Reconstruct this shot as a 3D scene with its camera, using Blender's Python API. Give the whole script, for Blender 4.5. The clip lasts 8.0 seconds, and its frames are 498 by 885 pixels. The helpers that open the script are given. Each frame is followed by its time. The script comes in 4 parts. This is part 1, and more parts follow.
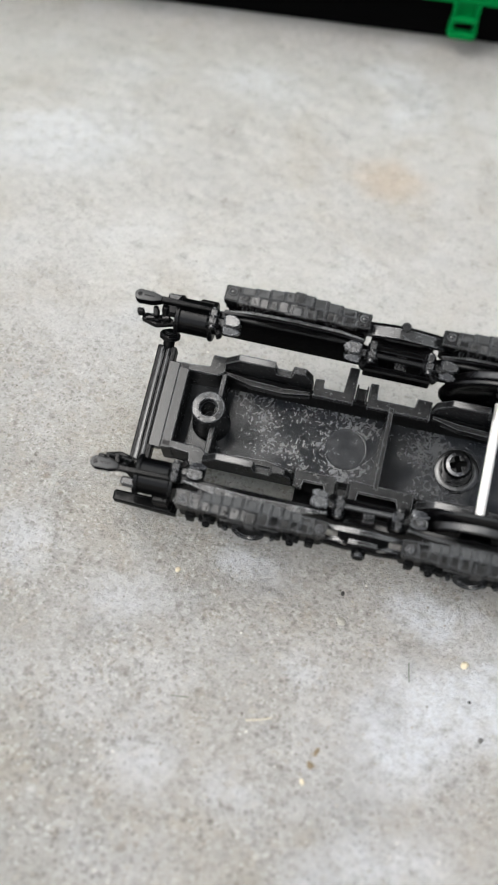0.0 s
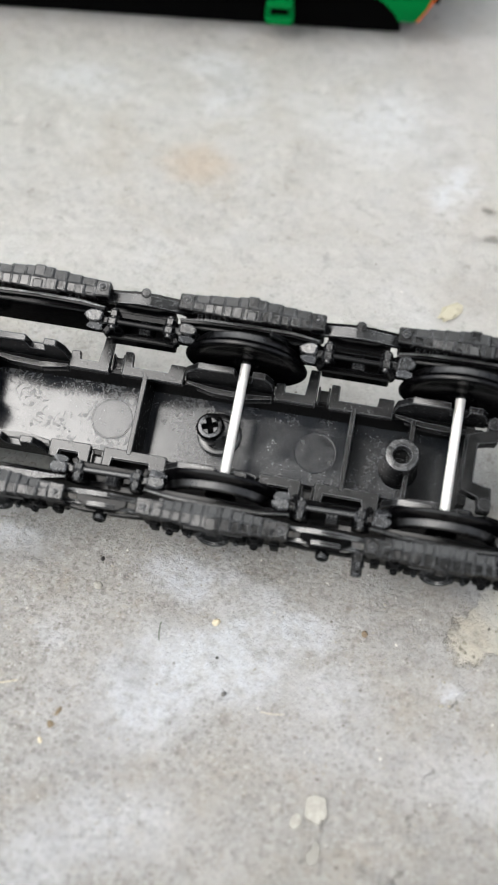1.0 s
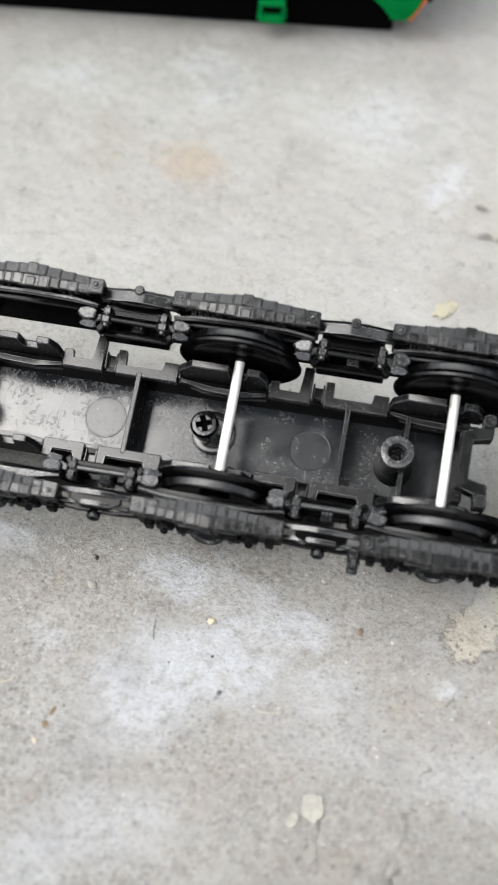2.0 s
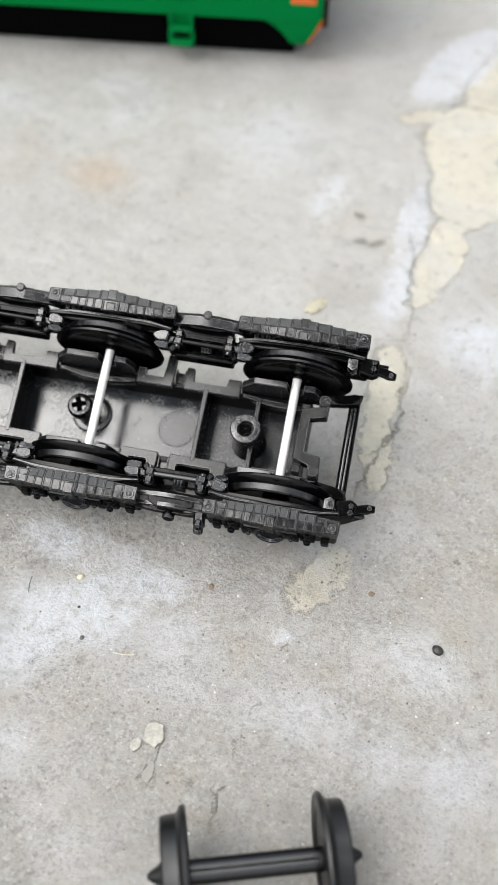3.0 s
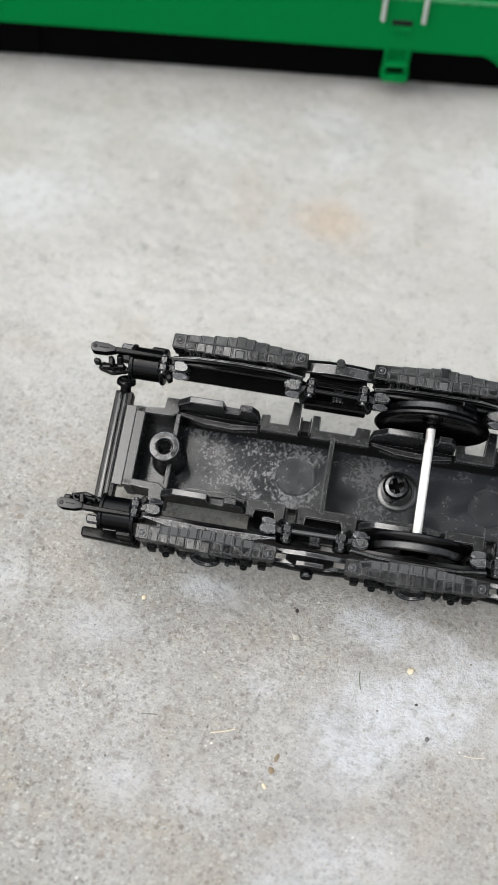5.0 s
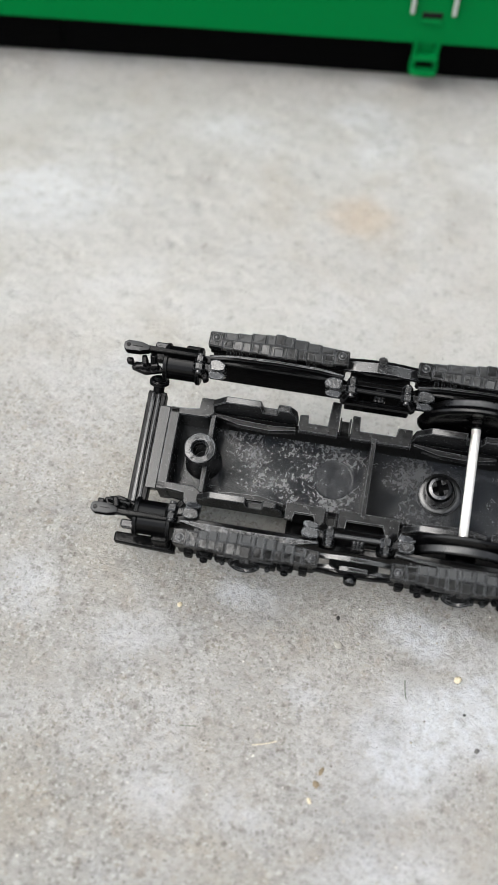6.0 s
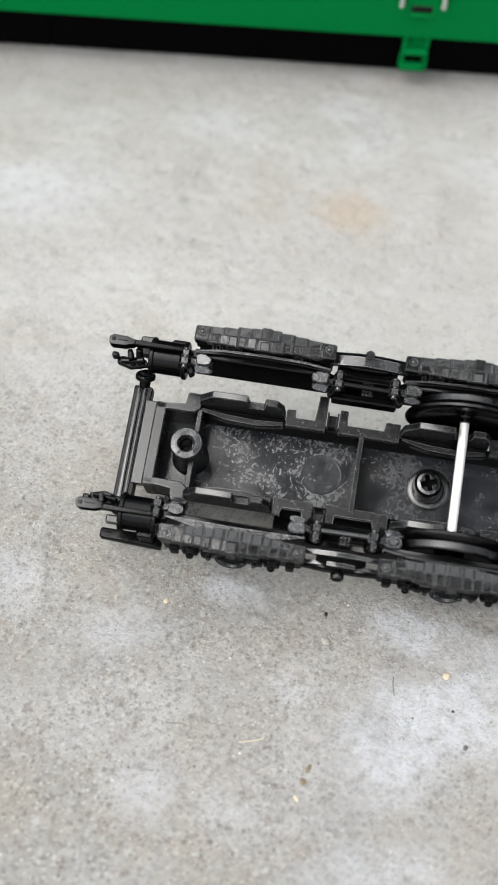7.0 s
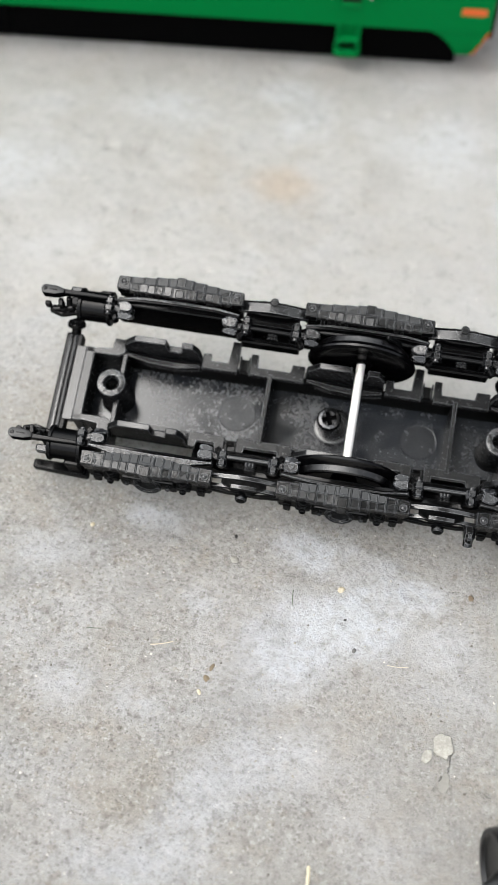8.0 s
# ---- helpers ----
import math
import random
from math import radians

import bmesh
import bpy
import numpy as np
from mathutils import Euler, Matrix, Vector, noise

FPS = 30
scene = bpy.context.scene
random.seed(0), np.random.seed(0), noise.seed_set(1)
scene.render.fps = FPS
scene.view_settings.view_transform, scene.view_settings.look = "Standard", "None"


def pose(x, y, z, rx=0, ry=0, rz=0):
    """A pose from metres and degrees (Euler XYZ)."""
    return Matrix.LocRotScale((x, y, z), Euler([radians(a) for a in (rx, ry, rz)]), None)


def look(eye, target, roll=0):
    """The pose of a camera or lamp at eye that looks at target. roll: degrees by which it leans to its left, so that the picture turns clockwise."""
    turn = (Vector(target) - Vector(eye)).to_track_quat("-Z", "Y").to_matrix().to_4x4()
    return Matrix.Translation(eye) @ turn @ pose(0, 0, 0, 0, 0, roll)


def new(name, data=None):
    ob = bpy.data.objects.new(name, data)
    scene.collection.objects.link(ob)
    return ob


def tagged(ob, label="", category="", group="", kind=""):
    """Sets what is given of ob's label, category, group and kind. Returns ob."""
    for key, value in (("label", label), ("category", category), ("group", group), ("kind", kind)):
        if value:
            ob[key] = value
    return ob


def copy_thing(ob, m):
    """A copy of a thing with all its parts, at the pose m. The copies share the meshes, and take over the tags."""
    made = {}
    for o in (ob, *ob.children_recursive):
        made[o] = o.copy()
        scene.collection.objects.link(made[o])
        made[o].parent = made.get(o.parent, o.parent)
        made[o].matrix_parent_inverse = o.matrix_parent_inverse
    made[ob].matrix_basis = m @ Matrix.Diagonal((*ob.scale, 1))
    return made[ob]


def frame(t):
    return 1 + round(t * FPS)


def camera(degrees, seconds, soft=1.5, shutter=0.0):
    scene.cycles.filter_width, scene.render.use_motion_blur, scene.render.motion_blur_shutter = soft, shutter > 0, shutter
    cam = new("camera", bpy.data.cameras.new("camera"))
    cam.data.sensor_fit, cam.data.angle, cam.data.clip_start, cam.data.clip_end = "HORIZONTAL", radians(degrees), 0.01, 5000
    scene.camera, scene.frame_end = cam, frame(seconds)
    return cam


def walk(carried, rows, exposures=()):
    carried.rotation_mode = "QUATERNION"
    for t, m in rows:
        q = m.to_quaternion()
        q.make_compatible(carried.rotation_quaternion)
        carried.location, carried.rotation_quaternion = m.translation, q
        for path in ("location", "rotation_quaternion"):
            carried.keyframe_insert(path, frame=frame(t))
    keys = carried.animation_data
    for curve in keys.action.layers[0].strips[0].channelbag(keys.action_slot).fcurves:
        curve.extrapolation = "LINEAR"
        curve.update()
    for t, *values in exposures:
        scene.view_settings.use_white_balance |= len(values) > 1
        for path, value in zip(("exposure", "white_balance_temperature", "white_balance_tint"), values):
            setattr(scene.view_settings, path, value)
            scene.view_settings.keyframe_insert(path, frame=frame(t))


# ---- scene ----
MM = 0.001
cam = camera(24.87, 8.0)
# seconds, eye, aim (mm), roll in degrees
ROWS = [
    (0.0, (-18.40, -76.08, 115.30), (-28.74, 11.37, -6.12), 6.89),
    (0.1, (-18.96, -74.65, 111.62), (-30.15, 13.39, -9.31), 5.75),
    (0.2, (-19.97, -73.41, 109.83), (-30.68, 14.46, -11.27), 5.47),
    (0.3, (-17.94, -72.39, 107.62), (-30.32, 15.46, -13.33), 4.18),
    (0.4, (-16.63, -73.55, 108.87), (-27.83, 15.03, -11.67), 4.60),
    (0.5, (-11.82, -74.31, 108.73), (-24.00, 14.91, -11.23), 3.89),
    (0.7, (2.56, -77.10, 117.37), (-10.09, 12.31, -2.41), 3.41),
    (0.8, (10.15, -77.64, 117.78), (-4.24, 11.65, -1.88), 2.28),
    (0.9, (14.26, -77.36, 115.86), (-1.46, 12.01, -3.58), 1.66),
    (1.0, (14.95, -76.22, 114.47), (-0.26, 12.95, -5.19), 1.75),
    (1.2, (14.76, -74.92, 112.91), (-0.63, 13.86, -7.01), 1.46),
    (2.3, (14.95, -77.55, 113.80), (0.78, 12.49, -5.33), 2.10),
    (2.5, (19.29, -78.25, 116.18), (3.91, 11.75, -2.83), 1.41),
    (2.6, (22.09, -78.66, 120.27), (6.37, 10.26, 0.50), 1.25),
    (2.7, (25.85, -80.33, 121.80), (10.43, 9.43, 2.61), 1.52),
    (2.8, (30.73, -82.58, 123.69), (14.16, 7.02, 4.53), 0.91),
    (3.0, (35.86, -86.41, 125.57), (19.54, 3.78, 6.83), 1.13),
    (3.2, (40.15, -87.34, 125.13), (23.34, 3.27, 6.77), 0.91),
    (3.3, (41.51, -86.48, 125.06), (24.01, 3.38, 6.24), 0.58),
    (3.5, (38.88, -85.91, 125.44), (21.55, 3.49, 6.25), 0.43),
    (3.7, (33.73, -83.13, 127.53), (16.76, 4.59, 7.04), 0.37),
    (3.8, (29.91, -82.07, 127.24), (13.43, 5.62, 6.67), 0.58),
    (4.0, (21.58, -80.98, 125.66), (6.35, 8.27, 6.07), 1.42),
    (4.1, (16.04, -80.71, 126.94), (1.65, 8.02, 6.85), 1.72),
    (4.2, (12.43, -81.15, 127.57), (-3.72, 7.52, 7.67), 0.76),
    (4.3, (7.55, -81.31, 128.43), (-8.57, 7.26, 8.46), 0.70),
    (4.4, (1.31, -81.24, 128.51), (-11.84, 7.69, 8.43), 2.32),
    (4.5, (-2.16, -80.75, 128.41), (-14.41, 8.03, 8.12), 2.82),
    (4.6, (-5.06, -81.04, 127.33), (-17.02, 8.13, 7.31), 3.08),
    (4.7, (-7.30, -79.86, 126.51), (-19.15, 9.18, 6.38), 2.95),
    (4.8, (-9.14, -80.02, 126.31), (-20.96, 9.38, 6.45), 3.02),
    (5.0, (-12.73, -79.97, 126.03), (-22.97, 9.22, 5.86), 3.90),
    (5.2, (-14.48, -78.72, 125.10), (-24.65, 9.95, 4.54), 3.79),
    (6.3, (-17.74, -78.05, 121.06), (-28.16, 12.02, 1.56), 3.53),
    (6.5, (-17.60, -77.40, 120.71), (-27.69, 12.49, 1.05), 3.61),
    (6.7, (-17.86, -77.30, 120.30), (-27.66, 12.82, 0.79), 3.79),
    (6.8, (-17.93, -77.45, 120.48), (-27.74, 12.56, 0.89), 3.70),
    (7.0, (-16.23, -78.05, 120.40), (-26.32, 11.93, 0.81), 3.64),
    (7.2, (-12.66, -80.55, 121.81), (-23.34, 9.52, 2.34), 3.45),
    (7.3, (-10.67, -83.04, 122.47), (-22.08, 7.37, 3.33), 3.06),
    (7.5, (-7.86, -85.77, 123.40), (-19.35, 4.41, 4.08), 2.93),
    (7.7, (-5.51, -88.97, 127.77), (-17.94, 1.85, 9.04), 2.47),
    (7.8, (-3.79, -89.11, 129.01), (-16.94, 1.37, 10.10), 2.05),
    (8.0, (-1.47, -92.17, 127.34), (-13.29, -1.65, 8.32), 2.91),
]
walk(cam, [(t, look([c * MM for c in eye], [c * MM for c in aim], roll)) for t, eye, aim, roll in ROWS],
     exposures=[(0.0, 0.80), (0.3, 0.78), (0.5, 0.81), (1.0, 0.83), (2.5, 0.88), (3.0, 0.87), (3.3, 0.82), (3.5, 0.83), (4.0, 0.76), (4.5, 0.72), (5.0, 0.80), (6.5, 0.81), (7.5, 0.82), (8.0, 0.84)])
# the small lens of a phone held close: the bogie is sharp, the distance is soft
cam.data.dof.use_dof = True
cam.data.dof.focus_distance = 0.139
cam.data.dof.aperture_fstop = 34

# ---- light: a bright overcast sky ----
world = bpy.data.worlds.new("overcast_sky")
scene.world = world
world.use_nodes = True
wn, wl = world.node_tree.nodes, world.node_tree.links
sky = wn.new("ShaderNodeTexSky")
sky.sky_type, sky.sun_disc = "NISHITA", False
sky.sun_elevation, sky.sun_rotation = radians(62), radians(-126)
sky.dust_density, sky.air_density = 4.0, 1.0
pale = wn.new("ShaderNodeHueSaturation")
pale.inputs["Saturation"].default_value = 0.30
wl.new(sky.outputs[0], pale.inputs["Color"])
wl.new(pale.outputs[0], wn["Background"].inputs["Color"])
wn["Background"].inputs["Strength"].default_value = 0.15
sun = new("sun", bpy.data.lights.new("sun", "SUN"))
sun.data.energy, sun.data.angle, sun.data.color = 1.4, radians(90), (0.97, 1.0, 0.965)
sun.matrix_world = look((-0.27, -0.16, 1.0), (0, 0, 0))


# ---- materials ----
def material(name):
    m = bpy.data.materials.new(name)
    m.use_nodes = True
    return m, m.node_tree.nodes, m.node_tree.links, m.node_tree.nodes["Principled BSDF"]


def math_node(n, l, op, a, b=None, clamp=False):
    k = n.new("ShaderNodeMath")
    k.operation, k.use_clamp = op, clamp
    for i, v in enumerate((a, b)):
        if v is None:
            continue
        if isinstance(v, (int, float)):
            k.inputs[i].default_value = v
        else:
            l.new(v, k.inputs[i])
    return k.outputs[0]


def noise_node(n, l, vec, scale, detail=4.0, rough=0.55, warp=0.0):
    k = n.new("ShaderNodeTexNoise")
    k.inputs["Scale"].default_value, k.inputs["Detail"].default_value = scale, detail
    k.inputs["Roughness"].default_value, k.inputs["Distortion"].default_value = rough, warp
    l.new(vec, k.inputs["Vector"])
    return k


def ramp(n, l, fac, lo, hi, to0=0.0, to1=1.0):
    k = n.new("ShaderNodeMapRange")
    k.interpolation_type = "SMOOTHSTEP"
    for i, v in zip(("From Min", "From Max", "To Min", "To Max"), (lo, hi, to0, to1)):
        k.inputs[i].default_value = v
    l.new(fac, k.inputs["Value"])
    return k.outputs["Result"]


def mix(n, l, fac, a, b):
    k = n.new("ShaderNodeMix")
    k.data_type = "RGBA"
    for i, v in ((0, fac), (6, a), (7, b)):
        if isinstance(v, (int, float)):
            k.inputs[i].default_value = v
        elif isinstance(v, tuple):
            k.inputs[i].default_value = (*v, 1)
        else:
            l.new(v, k.inputs[i])
    return k.outputs[2]


def mm_space(n, l):
    """Object coordinates in millimetres."""
    tc = n.new("ShaderNodeTexCoord")
    k = n.new("ShaderNodeVectorMath")
    k.operation = "SCALE"
    k.inputs["Scale"].default_value = 1000.0
    l.new(tc.outputs["Object"], k.inputs[0])
    return k.outputs[0]


def bump(n, l, bsdf, height, strength, distance):
    k = n.new("ShaderNodeBump")
    k.inputs["Strength"].default_value, k.inputs["Distance"].default_value = strength, distance
    l.new(height, k.inputs["Height"])
    l.new(k.outputs[0], bsdf.inputs["Normal"])


def worn(name, base, scuff, rough=(0.3, 0.5), metal=0.0, cell=1.2, relief=0.35, amount=(0.5, 0.8), specular=0.5, aslant=1.0, edge=0.0):
    """A moulded or turned surface: base colour, paler scuffs, uneven gloss, fine relief, highlights painted along
    edges.
    """
    m, n, l, b = material(name)
    p = mm_space(n, l)
    coarse = noise_node(n, l, p, 0.45, 3)
    fine = noise_node(n, l, p, cell * 2.2, 5, 0.65)
    grain = noise_node(n, l, p, 6.0, 2)
    both = math_node(n, l, "ADD", math_node(n, l, "MULTIPLY", coarse.outputs[0], 0.3), math_node(n, l, "MULTIPLY", fine.outputs[0], 0.7))
    mask = ramp(n, l, both, *amount)
    col = mix(n, l, mask, base, scuff)
    if edge > 0:
        # bright edge lines put into the base colour as a pale outline
        tight, wide = n.new("ShaderNodeBevel"), n.new("ShaderNodeBevel")
        tight.samples, wide.samples = 2, 6
        tight.inputs["Radius"].default_value, wide.inputs["Radius"].default_value = 1e-7, 0.00013
        turn = n.new("ShaderNodeVectorMath")
        turn.operation = "DOT_PRODUCT"
        l.new(tight.outputs[0], turn.inputs[0]), l.new(wide.outputs[0], turn.inputs[1])
        edge_glint = math_node(n, l, "MULTIPLY", ramp(n, l, turn.outputs["Value"], 0.992, 0.92), ramp(n, l, coarse.outputs[0], 0.30, 0.60, 0.35, 1.0))
        col = mix(n, l, edge_glint, col, (edge, edge * 1.02, edge * 1.06))
    l.new(col, b.inputs["Base Color"])
    l.new(ramp(n, l, fine.outputs[0], 0.3, 0.7, *rough), b.inputs["Roughness"])
    b.inputs["Metallic"].default_value = metal
    b.inputs["Specular IOR Level"].default_value = specular
    if aslant < 1:
        b.inputs["IOR"].default_value = 1.62
        facing = n.new("ShaderNodeLayerWeight")
        facing.inputs["Blend"].default_value = 0.5
        l.new(ramp(n, l, facing.outputs["Facing"], 0.10, 0.42, specular, specular * aslant), b.inputs["Specular IOR Level"])
    height = math_node(n, l, "ADD", math_node(n, l, "MULTIPLY", fine.outputs[0], 0.7), math_node(n, l, "MULTIPLY", grain.outputs[0], 0.18))
    bump(n, l, b, height, relief, 0.00012)
    return m


BLACK = worn("black_moulded_plastic", (0.0014, 0.0015, 0.0016), (0.003, 0.0031, 0.0034), (0.10, 0.18), amount=(0.45, 0.75), cell=0.5, relief=0.22, specular=0.16, aslant=0.01, edge=0.025)
DUSTY = worn("dusty_black_plastic", (0.0022, 0.0024, 0.0026), (0.012, 0.0125, 0.013), (0.10, 0.20), amount=(0.50, 0.76), cell=0.55, relief=0.65, specular=0.48, aslant=0.02, edge=0.10)
SCUFFED = worn("scuffed_pale_black_plastic", (0.006, 0.0064, 0.007), (0.06, 0.062, 0.065), (0.14, 0.30), amount=(0.48, 0.66), cell=0.6, relief=0.7, specular=0.6, aslant=0.1, edge=0.22)
SATIN = worn("satin_grey_black_plastic", (0.006, 0.0062, 0.0066), (0.024, 0.025, 0.026), (0.20, 0.28), amount=(0.40, 0.78), cell=0.9, relief=0.05, specular=0.58, aslant=0.02, edge=0.15)
GLOSS = worn("smooth_black_plastic", (0.003, 0.0032, 0.0035), (0.008, 0.0083, 0.0086), (0.18, 0.26), amount=(0.45, 0.75), relief=0.02, specular=0.7, aslant=0.12, edge=0.08)
WHEEL = worn("blackened_wheel", (0.0014, 0.0014, 0.0016), (0.0035, 0.0035, 0.0038), (0.10, 0.18), amount=(0.5, 0.8), cell=0.4, relief=0.15, specular=0.26, aslant=0.015)
TREAD = worn("worn_blackened_tread", (0.0018, 0.0018, 0.002), (0.035, 0.035, 0.036), (0.24, 0.40), amount=(0.50, 0.68), cell=0.35, relief=0.08, specular=0.55, aslant=0.15)
MID = worn("half_matt_black_plastic", (0.0025, 0.0026, 0.0028), (0.006, 0.0063, 0.0066), (0.36, 0.46), amount=(0.45, 0.72), relief=0.2, specular=0.45, aslant=0.0)
UNDER = worn("matt_black_underframe", (0.0010, 0.0010, 0.0011), (0.002, 0.002, 0.0022), (0.5, 0.7), relief=0.05, specular=0.03)
LOOSE = worn("matt_black_wheel", (0.0025, 0.0027, 0.003), (0.006, 0.0063, 0.0066), (0.30, 0.40), amount=(0.5, 0.8), relief=0.05, specular=0.42, aslant=0.45)
SPINDLE = worn("glossy_black_axle", (0.002, 0.0021, 0.0023), (0.005, 0.0052, 0.0055), (0.18, 0.26), amount=(0.5, 0.8), relief=0.05, specular=0.6, aslant=0.12)
MARK = worn("dull_moulding_mark", (0.011, 0.0126, 0.016), (0.020, 0.0225, 0.026), (0.18, 0.28), cell=0.4, amount=(0.42, 0.70), relief=0.03, specular=1.0)
STEEL = worn("bright_steel", (0.96, 0.94, 0.90), (0.93, 0.91, 0.86), (0.46, 0.56), metal=0.5, relief=0.0)
SCREW = worn("dark_nickel_screw", (0.10, 0.10, 0.102), (0.24, 0.24, 0.24), (0.16, 0.28), metal=1.0, relief=0.10)
GREEN = worn("glossy_green_plastic", (0.0003, 0.143, 0.031), (0.0005, 0.152, 0.034), (0.28, 0.36), relief=0.02, specular=0.03)
RIDGE = worn("polished_green_edge", (0.0006, 0.17, 0.042), (0.001, 0.18, 0.046), (0.24, 0.32), relief=0.02, specular=0.7)
ORANGE = worn("orange_paint", (0.62, 0.105, 0.012), (0.58, 0.12, 0.02), (0.35, 0.45), relief=0.05)
PALE = worn("pale_grey_paint", (0.34, 0.36, 0.34), (0.30, 0.31, 0.30), (0.35, 0.5), relief=0.05)
CREAM = worn("cream_grit", (0.62, 0.55, 0.40), (0.50, 0.43, 0.30), (0.6, 0.8), relief=0.8)
BROWN = worn("brown_grit", (0.20, 0.15, 0.10), (0.30, 0.24, 0.17), (0.55, 0.8), relief=0.8)
STONE = worn("grey_stone", (0.12, 0.115, 0.11), (0.20, 0.19, 0.18), (0.6, 0.8), relief=0.5)
RUSSET = worn("dry_leaf", (0.20, 0.155, 0.10), (0.27, 0.22, 0.15), (0.6, 0.8), relief=0.5)
MOSS = worn("green_fibre", (0.10, 0.125, 0.085), (0.13, 0.15, 0.11), (0.6, 0.8), relief=0.2)
SEED = worn("black_seed", (0.02, 0.018, 0.016), (0.08, 0.07, 0.06), (0.3, 0.5), relief=0.5)
CHIP = worn("concrete_chip", (0.30, 0.287, 0.252), (0.42, 0.405, 0.36), (0.75, 0.9), amount=(0.4, 0.65), relief=1.0)
STONY = worn("grey_cement_scale", (0.25, 0.24, 0.215), (0.32, 0.305, 0.28), (0.75, 0.9), relief=1.0)
TANCHIP = worn("tan_chip", (0.40, 0.37, 0.28), (0.50, 0.47, 0.37), (0.75, 0.9), relief=1.0)
SLAB_DARK = worn("dark_added_slab", (0.055, 0.053, 0.05), (0.08, 0.078, 0.073), (0.8, 0.9), cell=0.02, relief=0.3)


def tray_plate():
    """Polished black plate in the tray, with dull grey blotches."""
    m, n, l, b = material("polished_black_plate")
    p = mm_space(n, l)
    blotch = noise_node(n, l, p, 1.9, 7, 0.68, 0.7)
    region = noise_node(n, l, p, 0.11, 2)
    cut = math_node(n, l, "ADD", blotch.outputs[0], math_node(n, l, "MULTIPLY", math_node(n, l, "SUBTRACT", region.outputs[0], 0.5), 0.5))
    sep = n.new("ShaderNodeSeparateXYZ")
    l.new(p, sep.inputs[0])
    mask = math_node(n, l, "MULTIPLY", ramp(n, l, cut, 0.54, 0.68), ramp(n, l, sep.outputs[0], -15.0, -11.0, 1.0, 0.4))
    haze = noise_node(n, l, p, 0.22, 3)
    # base colour turns slightly paler to the right of the middle axle
    right_tone = math_node(n, l, "MULTIPLY", ramp(n, l, sep.outputs[0], -2.5, 2.0), ramp(n, l, haze.outputs[0], 0.25, 0.6, 0.6, 1.0))
    bare = mix(n, l, right_tone, (0.0110, 0.0126, 0.0160), (0.0125, 0.0150, 0.0195))
    l.new(mix(n, l, mask, bare, (0.031, 0.0355, 0.042)), b.inputs["Base Color"])
    b.inputs["Specular IOR Level"].default_value = 1.0
    b.inputs["Coat Weight"].default_value = 0.28
    b.inputs["Coat Roughness"].default_value = 0.12
    rough = math_node(n, l, "ADD", ramp(n, l, haze.outputs[0], 0.35, 0.65, 0.15, 0.26), math_node(n, l, "MULTIPLY", mask, 0.22))
    l.new(rough, b.inputs["Roughness"])
    wave = noise_node(n, l, p, 0.30, 2)
    fine = noise_node(n, l, p, 4.0, 3)
    h = math_node(n, l, "ADD", math_node(n, l, "MULTIPLY", wave.outputs[0], 0.6), math_node(n, l, "MULTIPLY", math_node(n, l, "MULTIPLY", fine.outputs[0], mask), 0.8))
    bump(n, l, b, h, 0.15, 0.00012)
    return m


TRAY = tray_plate()


